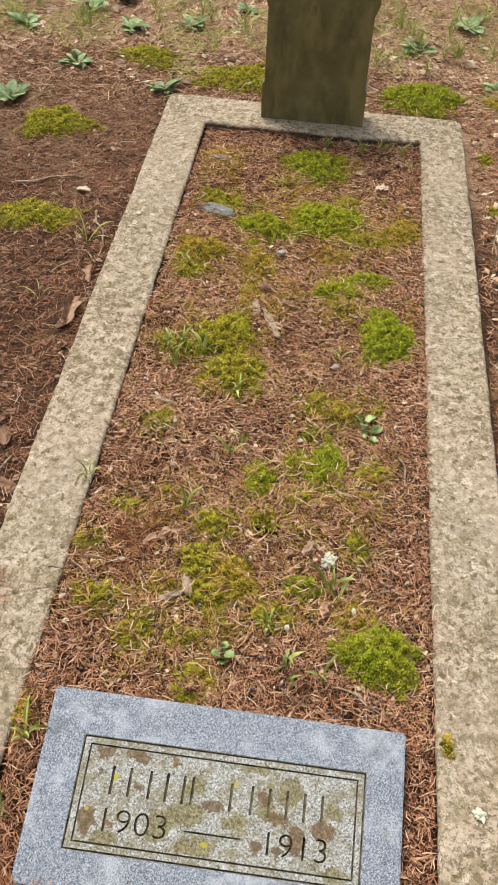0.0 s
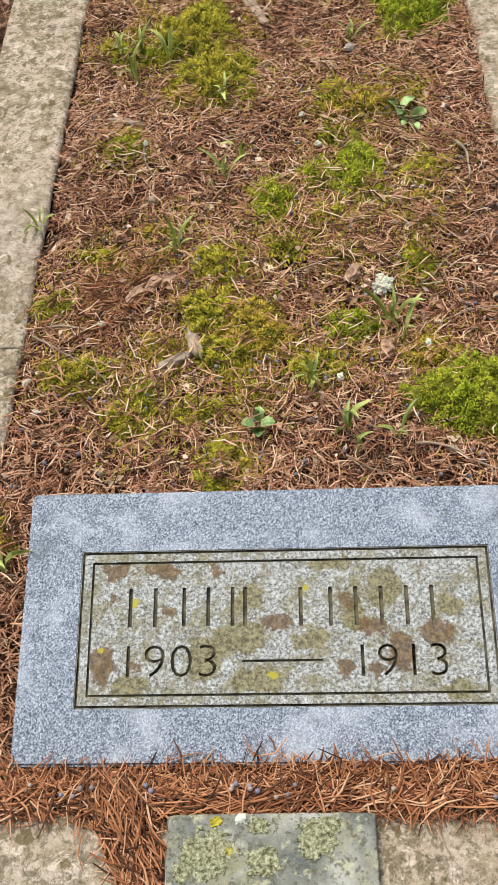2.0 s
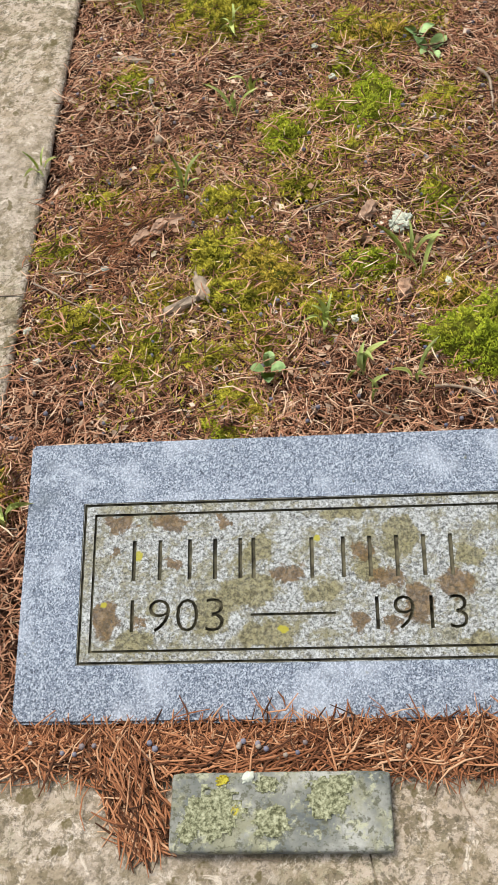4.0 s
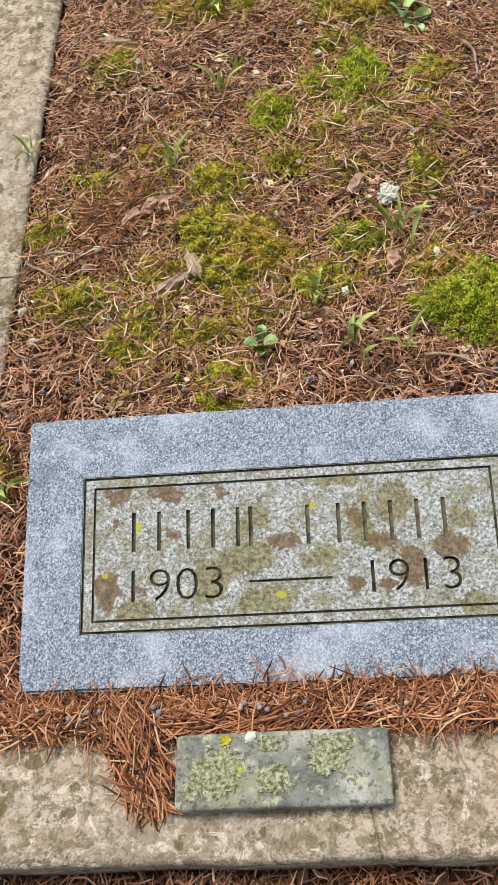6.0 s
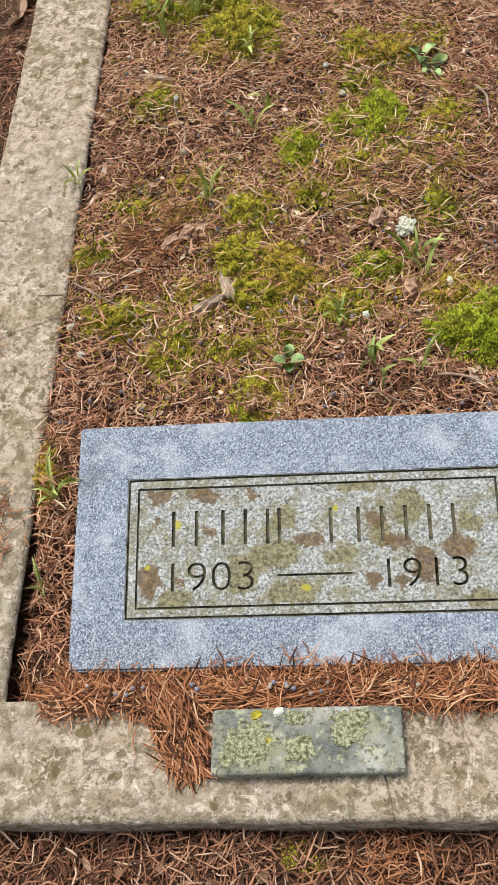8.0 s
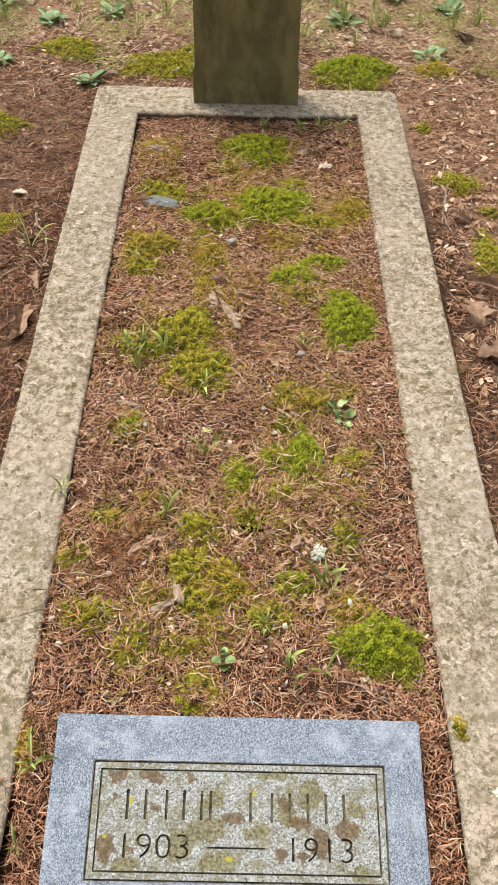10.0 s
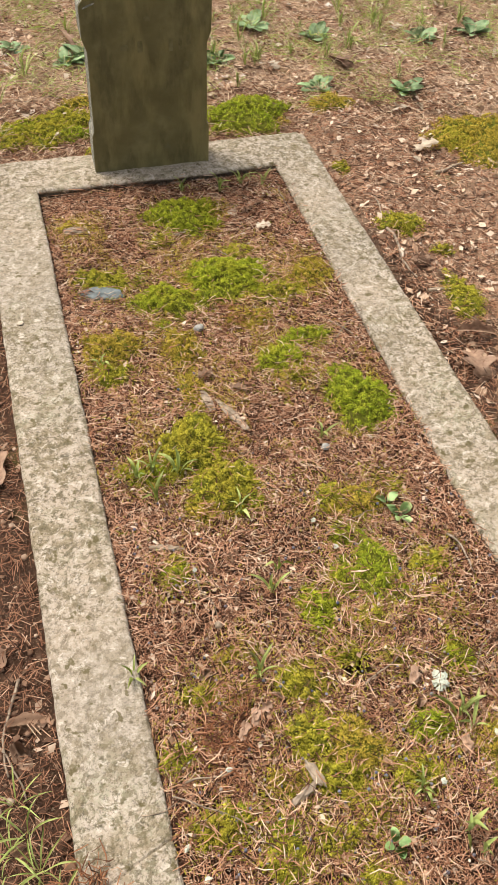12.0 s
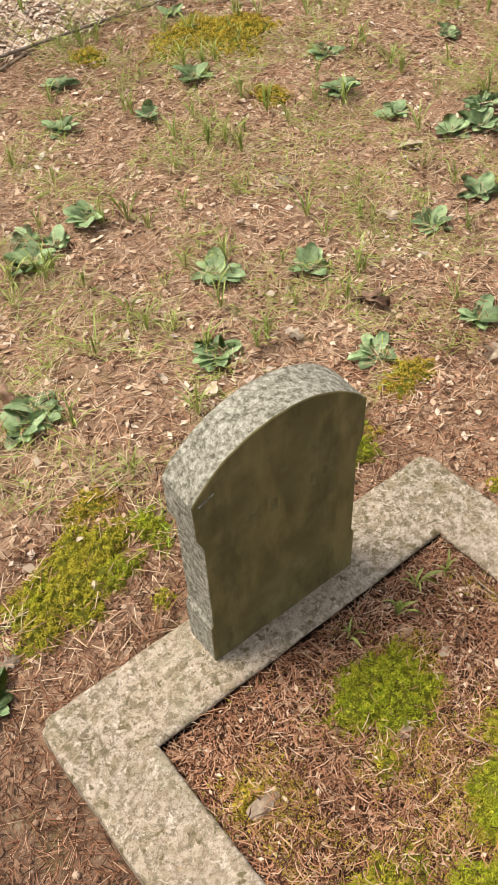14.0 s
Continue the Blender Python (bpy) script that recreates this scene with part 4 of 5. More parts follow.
keep = waves(x, y, 0.24, 71) + 0.6 * waves(x, y, 0.07, 72) + 0.25 * (x > -0.05) > 0.55
x, y = x[keep], y[keep]
stuff("moss_sprigs", needles(x, y, bed_z(x, y) + rng.uniform(0.004, 0.012, len(x)), (0.004, 0.013), (0.0008, 0.002), 0.7, 1), MOSSES[0], "thin green moss sprigs spreading between the needles", "moss")
x, y = scatter(4600, XI0 + 0.01, XI1 - 0.01, 0.08, YI1 - 0.01)
stuff("leaf_litter", flakes(x, y, bed_z(x, y) + rng.uniform(0.004, 0.010, len(x)), (0.004, 0.016)), CHAFF, "small leaf scraps among the needles", "leaf litter")

x, y = scatter(2600, 0.50, 1.25, 0.7, 2.5)
stuff("leaf_litter", flakes(x, y, ground_z(x, y) + rng.uniform(0.004, 0.012, len(x)), (0.006, 0.03)), CHAFF, "pale leaf scraps on the ground right of the kerb", "leaf litter")
x, y = scatter(30000, -1.4, 2.6, 2.3, 5.2)
stuff("needle_litter", needles(x, y, ground_z(x, y) + rng.exponential(0.007, len(x)), (0.018, 0.05), (0.001, 0.002), 0.28, 1), NEEDLE, "rust-brown needles on the open ground behind the headstone", "needles")
x, y = scatter(60000, -1.4, 2.6, 2.25, 5.2)
stuff("needle_litter", needles(x, y, ground_z(x, y) + rng.exponential(0.006, len(x)), (0.018, 0.06), (0.001, 0.0022), 0.28, 1), BLEACHED, "bleached needles on the open ground behind the headstone", "needles")
x, y = scatter(34000, -1.4, 2.6, 2.35, 5.2)
stuff("leaf_litter", flakes(x, y, ground_z(x, y) + rng.uniform(0.002, 0.009, len(x)), (0.005, 0.030)), CHAFF, "pale brown leaf litter behind the headstone", "leaf litter")
x, y = scatter(46000, -1.4, 2.6, 2.4, 5.2)
keep = (waves(x, y, 0.7, 31) + 0.35 * waves(x, y, 0.2, 32) > -0.05) & (y > 2.5 + 0.2 * waves(x, y, 0.5, 33))
x, y = x[keep], y[keep]
stuff("dry_grass", needles(x, y, ground_z(x, y) + 0.016, (0.03, 0.095), (0.0008, 0.0018), 0.5, 1), STRAW, "thin straw-coloured grass with many green blades", "grass")
x, y = scatter(42000, -0.6, 2.2, 4.5, 6.2)
keep = (y > 4.60 - 0.05 * (x - 0.6) + 0.03 * waves(x, y, 0.3, 41)) & (x < 1.75)
x, y = x[keep], y[keep]
stuff("pale_gravel", flakes(x, y, ground_z(x, y) + rng.uniform(0.004, 0.014, len(x)), (0.012, 0.04)), GRIT, "pale pinkish gravel and bleached chips beyond a root", "gravel")


def balls(x, y, z, r):
    bm = bmesh.new()
    bmesh.ops.create_icosphere(bm, subdivisions=1, radius=1.0)
    bmesh.ops.triangulate(bm, faces=bm.faces)
    bm.verts.ensure_lookup_table()
    v = np.array([q.co[:] for q in bm.verts])
    t = np.array([[q.index for q in f.verts] for f in bm.faces])
    bm.free()
    V = v[None] * r[:, None, None] + np.stack([x, y, z], 1)[:, None]
    T = t[None] + (np.arange(len(x)) * len(v))[:, None, None]
    return V.reshape(-1, 3), T.reshape(-1, 3)


x, y = scatter(430, XI0 + 0.01, XI1 - 0.01, 0.07, 1.3)
y = 0.07 + (y - 0.07) * rng.uniform(0.3, 1, 430)
x5 = rng.uniform(-0.28, 0.33, 26)
y5 = rng.uniform(-0.285, -0.262, 26)
r = rng.uniform(0.0022, 0.0036, 456)
z = np.concatenate([bed_z(x, y) + 0.011, np.full(26, 0.06)])
stuff("juniper_berries", balls(np.concatenate([x, x5]), np.concatenate([y, y5]), z, r), BERRY, "small blue-grey fallen berries among the needles", "berries")

# ---- plants, leaves, twigs, stones ----
fronds = []
for x, y, n, z0 in ((-0.485, 0.235, 90, KERB), (-0.425, -0.055, 150, KERB), (-0.57, 1.215, 260, -0.035), (-0.60, 1.30, 160, -0.035), (0.065, -0.428, 160, 0.0), (-0.25, 0.37, 130, 0.034), (-0.22, 0.44, 110, 0.034), (-0.28, 0.42, 90, 0.034), (0.03, 1.44, 80, 0.03)):
    px, py = x + rng.normal(0, 0.022, n), y + rng.normal(0, 0.028, n)
    fronds.append(needles(px, py, z0 + 0.003 + rng.exponential(0.003, n), (0.014, 0.036), (0.0006, 0.0013), 0.2, 2, 0.3))
stuff("dry_fronds", joined(*fronds), FRESH, "scattered orange-brown dry cedar fronds", "fronds")


def leaf_mesh(name, length, width, fold, droop, material, lobes=0.0, steps=7):
    """A leaf that starts at the origin and grows along x, with a folded midrib and a drooping tip."""
    bm = bmesh.new()
    rows = []
    for k in range(steps + 1):
        t = k / steps
        w = width / 2 * math.sin(math.pi * min(1, 0.06 + t * 0.94)) ** (0.6 if width > 0.4 * length else 0.75) * (1 + lobes * math.sin(t * 17))
        x = length * t
        z = droop * length * math.sin(t * 2.6) * 0.6
        rows.append([bm.verts.new((x, s * w, z + fold * abs(s) * w + 0.004 * length * math.sin(9 * t + 2 * s))) for s in (-1, -0.5, 0, 0.5, 1)])
    for a, b in zip(rows, rows[1:]):
        for j in range(4):
            bm.faces.new((a[j], a[j + 1], b[j + 1], b[j]))
    bmesh.ops.solidify(bm, geom=list(bm.faces), thickness=0.0006)
    me = bpy.data.meshes.new(name)
    bm.to_mesh(me)
    bm.free()
    me.materials.append(material)
    me.shade_smooth()
    return me


BROAD = [leaf_mesh("leaf", 0.085, 0.047, 0.16, 0.14, ROSETTE, 0.05, 11), leaf_mesh("leaf", 0.07, 0.043, 0.14, 0.18, ROSETTE, 0.06, 11), leaf_mesh("leaf", 0.055, 0.037, 0.2, 0.16, ROSETTE, 0.0, 11)]
OVAL = [leaf_mesh("leaf", 0.026, 0.018, 0.25, 0.3, GREEN), leaf_mesh("leaf", 0.021, 0.016, 0.2, 0.5, GREEN)]
BLADE = [leaf_mesh("leaf", 0.085, 0.0038, 0.5, 0.6, GRASS, 0, 6), leaf_mesh("leaf", 0.06, 0.0032, 0.5, 0.8, GRASS, 0, 6), leaf_mesh("leaf", 0.10, 0.0042, 0.4, 0.45, GRASS, 0, 6)]
LANCE = [leaf_mesh("leaf", 0.055, 0.009, 0.5, 0.7, GRASS), leaf_mesh("leaf", 0.04, 0.007, 0.5, 0.9, GRASS), leaf_mesh("leaf", 0.07, 0.007, 0.4, 0.5, GRASS)]


def plant(name, x, y, z, meshes, count, lift, scale, label, category, group):
    root = new(name)
    root.location = (x, y, z)
    tagged(root, label, category, group)
    a = random.uniform(0, 360)
    for k in range(count):
        lf = new("leaf", random.choice(meshes))
        lf.parent = root
        a += 137.5 if count > 4 else 360 / count + random.uniform(-15, 15)
        s = scale * random.uniform(0.7, 1.15)
        lf.matrix_basis = pose(0, 0, 0.002, 0, 0, a) @ pose(0.004, 0, 0, random.uniform(-12, 12), -random.uniform(*lift), 0) @ Matrix.Diagonal((s, s, s, 1))
    return root


ROSETTES = [(0.741, 4.258), (0.597, 3.996), (1.105, 3.947), (0.848, 3.85), (1.387, 3.523), (1.435, 3.301), (1.48, 3.099), (1.56, 3.05), (1.631, 3.12), (1.296, 2.819), (1.088, 2.806), (0.716, 2.895), (0.522, 3.05), (0.209, 3.547), (0.173, 3.435), (0.27, 3.47), (0.385, 3.494), (0.89, 2.46), (0.614, 2.535), (-0.103, 2.921), (-0.17, 2.895), (2.113, 3.772), (1.343, 4.42), (1.545, 3.763), (-0.553, 2.329), (1.95, 3.55)]
ROSETTES_SIDE = [(-0.934, 2.891), (-0.836, 3.052), (-0.886, 2.479), (-1.05, 2.206), (-0.528, 2.848), (-0.743, 2.775), (-0.343, 3.023), (0.325, 2.79), (-1.15, 2.75), (1.95, 2.9), (2.2, 3.2)]
for x, y in ROSETTES + ROSETTES_SIDE:
    plant("broadleaf_weed", x, y, float(ground_z(x, y)) + 0.004, BROAD, random.randint(10, 15), (2, 30), random.uniform(0.70, 1.0), "low rosette of broad grey-green leaves on bare ground", "weed", "broadleaf weeds")
for x, y, n in ((-0.039, 0.183, 4), (0.204, 0.777, 4), (0.19, 0.81, 3)):
    plant("clover", x, y, float(bed_z(x, y)) + 0.008, OVAL, n, (0, 14), 1.05, "small green seedling with oval leaves", "seedling", "seedlings")
WEEDS = [(-0.163, 0.509, 6), (0.032, 0.252, 7), (0.075, 0.175, 5), (0.085, 0.14, 3), (0.138, 0.161, 3), (0.145, 0.357, 6), (0.158, 0.33, 3), (-0.092, 0.667, 5), (-0.07, 0.71, 3), (-0.25, 1.0, 6), (-0.285, 0.985, 5), (-0.20, 0.985, 5), (-0.10, 0.86, 6), (-0.255, 0.93, 4), (-0.37, 0.548, 5), (-0.30, 1.33, 3), (0.12, 1.02, 4), (0.135, 1.98, 6), (0.20, 2.0, 6), (0.26, 1.98, 6), (0.03, 2.0, 5), (-0.335, -0.02, 5), (-0.34, -0.14, 4)]
WEEDS_LEFT = [(-0.562, 0.292, 9), (-0.587, 0.404, 8), (-0.542, 0.229, 8), (-0.60, 0.33, 7), (-0.62, 0.25, 6), (-0.575, 0.35, 6), (-0.60, 1.45, 5), (-0.66, 1.18, 4)]
for x, y, n in WEEDS:
    plant("grass_sprig", x, y, float(bed_z(x, y)) + 0.006, LANCE, n, (20, 65), random.uniform(0.7, 1.0), "small sprig of fresh green grass blades", "grass", "grass sprigs")
for x, y, n in WEEDS_LEFT:
    plant("grass_sprig", x, y, float(ground_z(x, y)) + 0.004, BLADE, n, (0, 35), random.uniform(0.7, 1.05), "lank yellow-green grass beside the kerb", "grass", "grass sprigs")
for k in range(330):
    x, y = random.uniform(-1.3, 2.6), random.uniform(2.5, 5.0)
    if -0.25 < x < 0.2 and y < 2.6:
        continue
    plant("grass_tuft", x, y, float(ground_z(x, y)) + 0.003, BLADE, random.randint(9, 15), (10, 70), random.uniform(0.7, 1.2), "tuft of yellow-green grass on bare ground", "grass", "grass tufts")

DRY = [leaf_mesh("dead_leaf", 0.06, 0.036, 0.35, 0.25, DEAD, 0.45, 16), leaf_mesh("dead_leaf", 0.045, 0.024, 0.6, -0.25, DEAD, 0.1, 12), leaf_mesh("dead_leaf", 0.07, 0.022, 0.8, 0.2, DEAD, 0.3, 16)]
WAN = [leaf_mesh("bleached_leaf", 0.05, 0.03, 0.2, 0.15, PALE, 0.45, 16), leaf_mesh("bleached_leaf", 0.035, 0.02, 0.3, 0.2, PALE, 0.2, 12)]


def fallen(meshes, x, y, z, size, name, label):
    ob = new(name, random.choice(meshes))
    ob.matrix_world = pose(x, y, z, random.uniform(-25, 25), random.uniform(-15, 15), random.uniform(0, 360)) @ Matrix.Diagonal((size, size, size, 1))
    tagged(ob, label, "leaf", "fallen leaves")


for x, y, s in ((-0.554, 1.055, 1.9), (-0.572, 1.04, 1.5), (-0.588, 0.532, 1.5), (-0.585, 0.647, 1.3), (0.54, 1.016, 1.6), (-0.545, 1.25, 1.0), (-0.62, 0.75, 1.2), (-0.58, 0.5, 1.2), (-0.60, 0.34, 1.3), (-0.70, 1.72, 1.5), (0.56, 1.22, 1.8), (0.64, 1.25, 1.4), (0.56, 0.95, 1.3), (0.72, 2.72, 1.6), (0.78, 2.68, 1.8), (-0.08, 2.46, 0.9), (0.33, 2.74, 1.4), (-0.14, 2.98, 1.5), (0.60, 1.55, 1.0)):
    fallen(DRY, x, y, float(ground_z(x, y)) + 0.012, s, "dead_leaf", "curled brown dead leaf lying on needle litter")
for x, y, s in ((0.15, 1.91, 1.0), (0.12, 1.96, 0.9), (0.17, 1.86, 0.9), (0.06, 1.88, 0.7), (0.235, 1.90, 1.2), (-0.18, 0.44, 0.55), (-0.222, 0.425, 0.6), (-0.15, 0.47, 0.5), (-0.075, 1.33, 0.8), (-0.06, 1.25, 0.9), (-0.04, 1.20, 0.9), (0.26, 0.42, 0.6), (0.10, 0.405, 0.8), (0.155, 0.26, 0.7), (-0.26, 0.52, 0.6), (0.26, 1.03, 0.6)):
    fallen(DRY, x, y, float(bed_z(x, y)) + 0.010, s * 0.75, "dead_leaf", "small curled brown leaf among needles")
for x, y, s in ((0.783, 2.10, 1.5), (0.76, 2.07, 1.1), (0.86, 2.36, 1.4), (0.90, 2.33, 1.2), (1.05, 2.95, 1.4), (0.95, 3.25, 1.3), (1.25, 3.05, 1.2), (1.35, 3.1, 1.5), (1.3, 2.65, 1.3), (0.72, 3.2, 1.2), (0.25, 2.72, 1.5), (0.18, 2.80, 1.3), (-0.70, 1.72, 1.3), (-0.46, 2.38, 0.8), (0.62, 3.25, 1.0), (-0.86, 2.95, 1.2), (0.52, 2.70, 1.0), (0.16, 3.85, 1.5), (0.21, 4.1, 1.6)):
    fallen(WAN, x, y, float(ground_z(x, y)) + 0.012, s, "bleached_leaf", "bleached pale leaf lying on bare ground")
for x, y in ((0.13, 1.87), (0.19, 1.79), (-0.03, 1.80)):
    fallen(WAN, x, y, float(bed_z(x, y)) + 0.013, 0.8, "bleached_leaf", "bleached pale leaf among needles")


def twig(pts, r, name="twig", label="thin dry grey-brown twig lying on the litter"):
    cu = bpy.data.curves.new(name, "CURVE")
    cu.dimensions, cu.bevel_depth, cu.bevel_resolution, cu.resolution_u = "3D", r, 1, 3
    sp = cu.splines.new("POLY")
    n = 9
    sp.points.add(n - 1)
    (ax, ay), (bx, by) = pts[0], pts[1]
    ang = math.atan2(by - ay, bx - ax) + 1.57
    amp = math.hypot(bx - ax, by - ay) * 0.05
    ph = random.uniform(0, 6)
    for k in range(n):
        t = k / (n - 1)
        w = amp * math.sin(ph + 5.5 * t) + random.uniform(-0.3, 0.3) * amp
        px, py = ax + (bx - ax) * t + math.cos(ang) * w, ay + (by - ay) * t + math.sin(ang) * w
        inside = XI0 < px < XI1 and YI0 < py < YI1
        on = XO0 < px < XO1 and YO0 < py < YO1
        pz = float(bed_z(px, py)) + 0.014 if inside else KERB + r if on else float(ground_z(px, py)) + 0.007
        sp.points[k].co = (px, py, pz, 1)
        sp.points[k].radius = 1.0 - 0.55 * t
    ob = new(name, cu)
    bpy.context.view_layer.update()
    me = bpy.data.meshes.new_from_object(ob.evaluated_get(bpy.context.evaluated_depsgraph_get()))
    bpy.data.objects.remove(ob)
    me.materials.clear()
    me.materials.append(BARK)
    tagged(new(name, me), label, "twig", "twigs")


for pts, r in (
    (((-0.345, 0.335), (-0.19, 0.205)), 0.0016), (((-0.33, 0.345), (-0.25, 0.352)), 0.0022), (((0.01, 0.44), (0.105, 0.50)), 0.0016),
    (((-0.222, 0.735), (-0.205, 0.63)), 0.0014), (((0.27, 0.70), (0.285, 0.60)), 0.0028), (((0.19, 0.42), (0.25, 0.47)), 0.0014),
    (((0.16, 0.15), (0.255, 0.105)), 0.0024), (((0.07, 0.13), (0.12, 0.11)), 0.0016), (((-0.10, 0.755), (0.03, 0.79)), 0.0012),
    (((0.05, 0.78), (0.20, 0.80)), 0.0012), (((0.30, 0.36), (0.20, 0.35)), 0.0014), (((-0.40, 0.31), (-0.34, 0.318)), 0.0012),
    (((0.245, 1.30), (0.33, 1.36)), 0.002), (((0.255, 1.36), (0.29, 1.27)), 0.0018), (((0.06, 1.75), (0.09, 1.62)), 0.0016),
    (((0.30, 1.95), (0.29, 1.82)), 0.0022), (((0.535, 1.72), (0.54, 1.50)), 0.005), (((0.55, 1.45), (0.66, 1.43)), 0.005),
    (((0.80, 1.98), (0.90, 2.0)), 0.006), (((-0.60, 1.60), (-0.545, 1.35)), 0.004), (((-0.66, 1.30), (-0.60, 1.38)), 0.003),
    (((-0.62, 0.62), (-0.58, 0.40)), 0.003), (((-0.57, 0.62), (-0.60, 0.45)), 0.0035), (((-0.545, 1.34), (-0.62, 1.42)), 0.003),
    (((0.56, 1.9), (0.57, 1.70)), 0.003), (((0.20, 2.78), (0.22, 2.62)), 0.004), (((-0.9, 1.75), (-0.70, 1.80)), 0.004),
    (((0.5, 4.59), (1.65, 4.51)), 0.007), (((0.6, 4.55), (1.0, 4.9)), 0.005), (((0.75, 4.9), (1.25, 4.66)), 0.004),
    (((-0.08, -0.35), (-0.02, -0.37)), 0.0008), (((0.13, -0.285), (0.155, -0.34)), 0.0011), (((0.12, -0.27), (0.17, -0.30)), 0.001),
):
    twig(pts, r)


def lump(name, x, y, z, size, material, label, category, rough=0.25, turn=None, seed=0.0):
    bm = bmesh.new()
    bmesh.ops.create_icosphere(bm, subdivisions=3, radius=1.0)
    for v in bm.verts:
        v.co *= 1 + rough * noise.noise(v.co * 1.7 + Vector((seed, 0, 0))) + rough * 0.5 * noise.noise(v.co * 4.1)
        v.co.x, v.co.y, v.co.z = v.co.x * size[0], v.co.y * size[1], v.co.z * size[2]
    me = bpy.data.meshes.new(name)
    bm.to_mesh(me)
    bm.free()
    me.materials.append(material)
    ob = new(name, me)
    ob.matrix_world = pose(x, y, z, random.uniform(-8, 8), random.uniform(-8, 8), random.uniform(0, 360) if turn is None else turn)
    tagged(ob, label, category)


def on_bed(x, y):
    return float(bed_z(x, y)) + 0.010


lump("bark_chip", -0.284, 1.863, on_bed(-0.284, 1.863) + 0.004, (0.034, 0.014, 0.006), BARK, "grey splintered bark chip on needle litter", "bark", 0.4, 5, 1)
lump("bark_chip", -0.262, 0.80, on_bed(-0.262, 0.80), (0.028, 0.007, 0.004), BARK, "thin grey bark sliver on needle litter", "bark", 0.5, -12, 2)
lump("bark_chip", -0.094, 1.17, on_bed(-0.094, 1.17), (0.040, 0.010, 0.005), BARK, "grey weathered wood sliver on litter", "bark", 0.4, 100, 3)
lump("bark_chip", -0.051, 1.118, on_bed(-0.051, 1.118), (0.048, 0.011, 0.005), BARK, "brown weathered wood sliver on litter", "bark", 0.4, 115, 4)
lump("bark_chip", -0.125, 0.315, on_bed(-0.125, 0.315) + 0.006, (0.008, 0.024, 0.006), BARK, "grey forked wood chip against the moss", "bark", 0.5, 20, 5)
lump("bark_chip", -0.15, 0.29, on_bed(-0.15, 0.29) + 0.004, (0.030, 0.007, 0.006), BARK, "grey splinter of wood against the moss", "bark", 0.5, 28, 6)
lump("stone", -0.262, 1.602, on_bed(-0.262, 1.602), (0.052, 0.024, 0.012), SLATE, "flat blue-grey stone half sunk in moss", "stone", 0.35, -5, 7)
lump("pebble", 0.118, 0.985, on_bed(0.118, 0.985) + 0.003, (0.010, 0.008, 0.007), PEBBLE, "small pale rounded pebble", "stone", 0.2, 30, 8)
lump("pebble", -0.055, 1.42, on_bed(-0.055, 1.42) + 0.004, (0.014, 0.010, 0.008), PEBBLE, "small dark pebble beside the moss", "stone", 0.25, 30, 9)
lump("seed_cone", -0.205, 0.62, on_bed(-0.205, 0.62) + 0.004, (0.007, 0.007, 0.006), BARK, "small round seed cone on the needles", "cone", 0.2, 0, 10)
for x, y, t in ((0.095, 0.437, 60), (0.135, 0.305, 80), (-0.19, 0.43, 70), (-0.215, 0.41, 60)):
    lump("pine_cone", x, y, on_bed(x, y) + 0.004, (0.016, 0.008, 0.006), DEAD, "brown scaly cone fragment on the litter", "cone", 0.7, t, x * 9)
for k in range(9):
    a, q = k * 2.4, 0.0042 * math.sqrt(k)
    lump("lichen_tuft", 0.136 + q * math.cos(a), 0.421 + 1.4 * q * math.sin(a), on_bed(0.136, 0.421) + 0.006, (0.0055, 0.0055, 0.004), LICHEN, "crumbling pale grey-green lichen tuft", "lichen", 0.9, None, k * 1.3)
for x, y in ((-0.222, 0.735), (-0.255, 0.352), (-0.345, 0.25), (-0.325, 0.20), (0.07, 0.255), (0.19, 0.31), (0.03, 0.80), (0.055, 0.735)):
    lump("lichen_tuft", x, y, on_bed(x, y) + 0.006, (0.005, 0.004, 0.003), LICHEN, "small pale lichen flake on the litter", "lichen", 0.8, None, x * 20)
lump("lichen_tuft", 0.40, -0.05, KERB + 0.003, (0.010, 0.008, 0.005), LICHEN, "pale lichen tuft growing on concrete", "lichen", 0.9, None, 3.3)
lump("lichen_tuft", -0.050, -0.298, KERB + 0.016, (0.006, 0.005, 0.004), LICHEN, "white lichen speck at the stone's edge", "lichen", 0.5, None, 4.4)
build_moss(0.352, 0.06, 0.012, 0.016, 0.9, lambda x, y: 0 * x + KERB, 300000)
build_moss(-0.345, 0.02, 0.02, 0.05, 0.8, bed_z, 300000)
lump("bleached_stick", -0.28, 2.42, float(ground_z(-0.28, 2.42)) + 0.012, (0.032, 0.009, 0.007), PALE, "short bleached stick lying on the moss", "stick", 0.35, 25, 2.2)
fallen(DRY, -0.235, 2.345, float(ground_z(-0.235, 2.345)) + 0.012, 1.0, "dead_leaf", "pinkish dead leaf beside the kerb")
lump("lichen_spot", -0.461, 1.50, KERB + 0.0015, (0.007, 0.007, 0.002), PALE, "white spot on the concrete kerb", "spot", 0.3, None, 6.1)
CRUMBS = []
for k in range(260):
    x, y = random.uniform(-0.75, -0.52), random.uniform(0.2, 2.1)
    if k > 150:
        x = random.uniform(0.51, 0.75)
    r = random.uniform(0.003, 0.009)
    CRUMBS.append((x, y, float(ground_z(x, y)) + r * 0.5, r))
crumbs = np.array(CRUMBS)
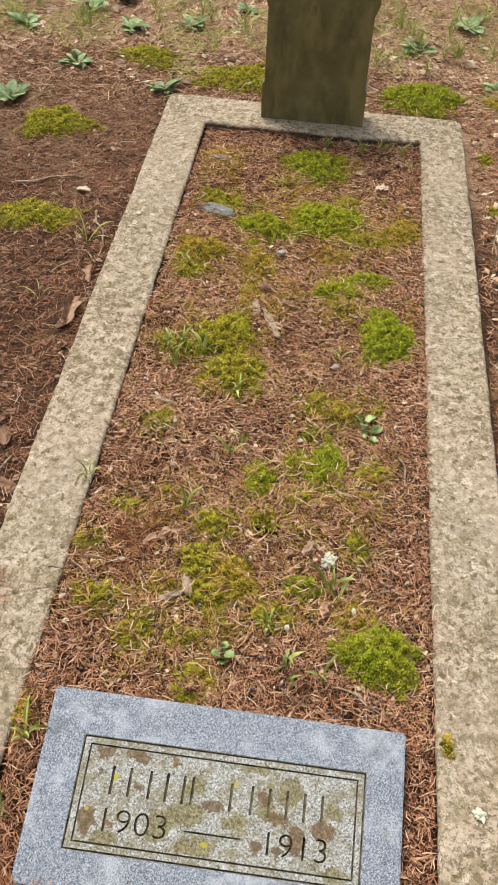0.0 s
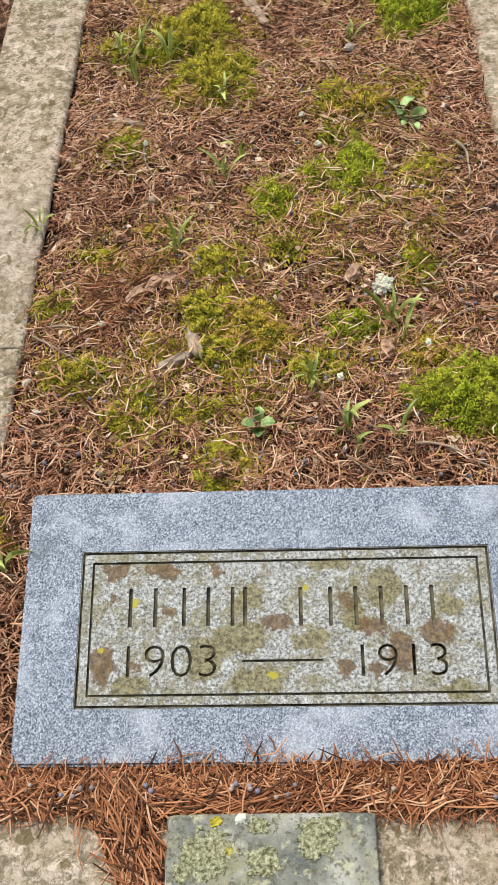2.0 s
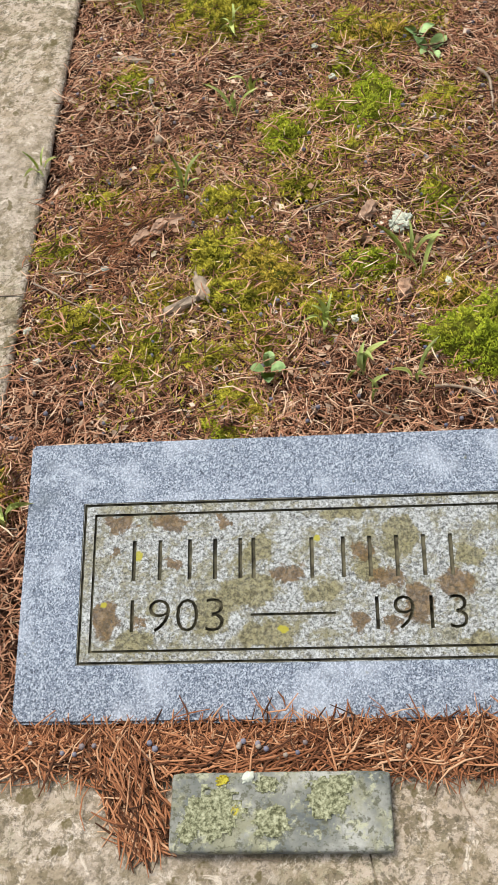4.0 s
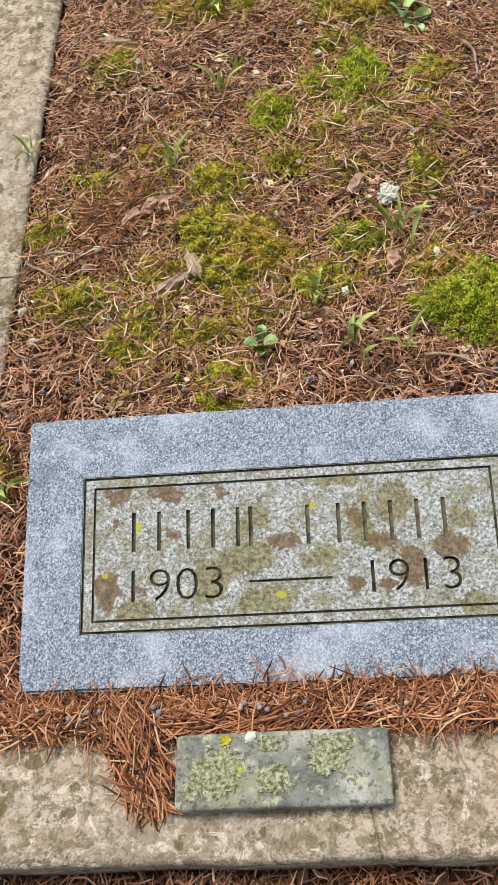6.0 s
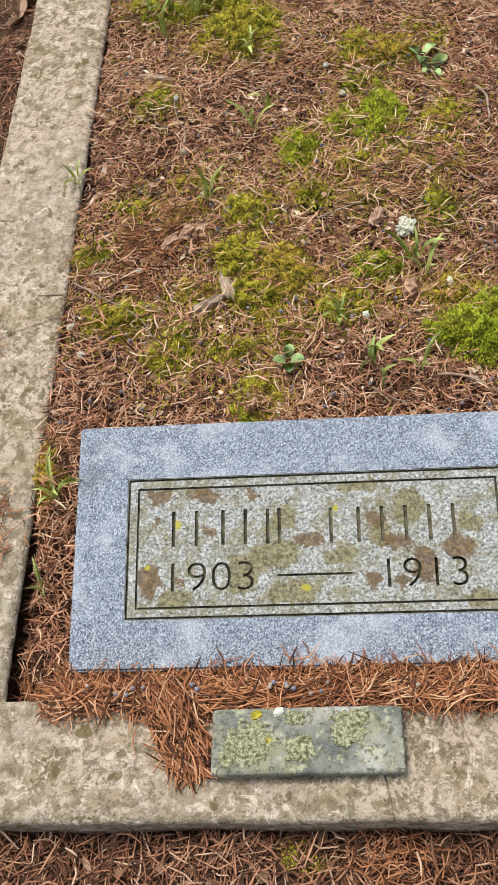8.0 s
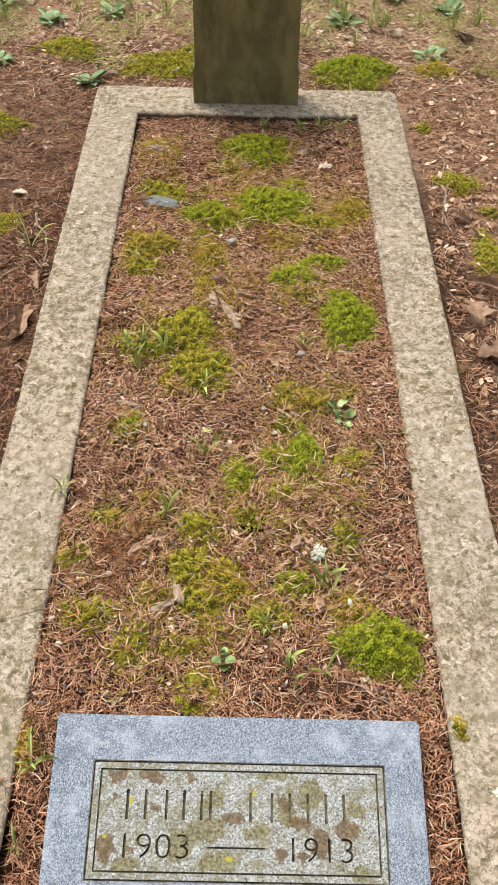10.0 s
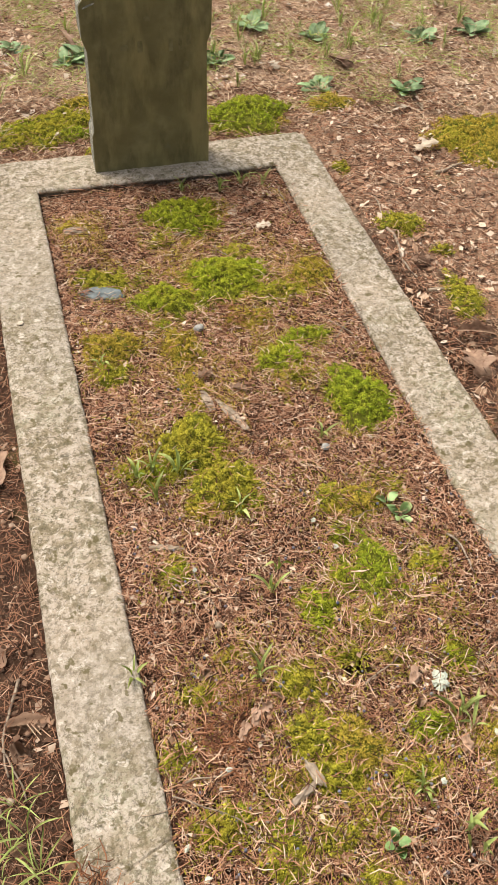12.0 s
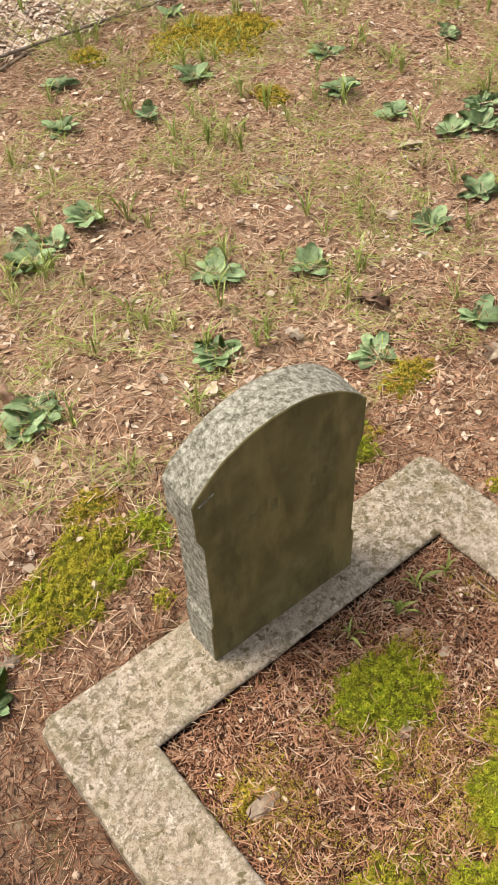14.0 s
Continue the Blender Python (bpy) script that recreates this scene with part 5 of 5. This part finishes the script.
stuff("soil_crumbs", balls(crumbs[:, 0], crumbs[:, 1], crumbs[:, 2], crumbs[:, 3]), MULCH, "crumbs of soil and bark along the kerb", "soil")

x, y = scatter(7500, -1.2, 2.5, 2.5, 4.7)
keep = waves(x, y, 0.55, 61) + 0.5 * waves(x, y, 0.15, 62) > 0.75
x, y = x[keep], y[keep]
stuff("pale_chips", flakes(x, y, ground_z(x, y) + rng.uniform(0.006, 0.013, len(x)), (0.006, 0.034)), GRIT, "bleached leaf scraps and chips on bare ground", "leaf litter")


def build_fence():
    """A chain-link fence: bottom rail, top rail, and a lattice of thin wires."""
    root = new("chain_link_fence")
    root.matrix_world = pose(0.7, 4.575, float(ground_z(0.7, 4.575)), 0, 0, -3)
    tagged(root, "rusty chain-link fence standing beyond the weeds", "fence")
    x0, x1, high = -1.2, 1.3, 0.75
    for name, z in (("bottom_rail", 0.03), ("top_rail", high)):
        bm = bmesh.new()
        bmesh.ops.create_cone(bm, cap_ends=True, segments=10, radius1=0.006, radius2=0.006, depth=x1 - x0)
        bmesh.ops.transform(bm, matrix=pose((x0 + x1) / 2, 0, z, 0, 90, 0), verts=bm.verts)
        part(name, bm, WIRE, root)
    for x in (x0, x1):
        bm = bmesh.new()
        bmesh.ops.create_cone(bm, cap_ends=True, segments=12, radius1=0.018, radius2=0.018, depth=high + 0.1)
        bmesh.ops.transform(bm, matrix=pose(x, 0, high / 2 - 0.03, 0, 0, 0), verts=bm.verts)
        part("post", bm, WIRE, root)
    pitch = 0.075
    n = int((x1 - x0 - high) / pitch)
    bm = bmesh.new()
    for k in range(n + 1):
        for s in (-1, 1):
            cx = x0 + high / 2 + k * pitch
            w = bmesh.ops.create_cone(bm, cap_ends=False, segments=4, radius1=0.0011, radius2=0.0011, depth=high * 1.414)
            bmesh.ops.transform(bm, matrix=pose(cx, 0.002 * s, high / 2 + 0.01, 0, 45 * s, 0), verts=w["verts"])
    mesh = part("wire_netting", bm, WIRE, root)
    tagged(mesh, kind="stuff")


build_fence()
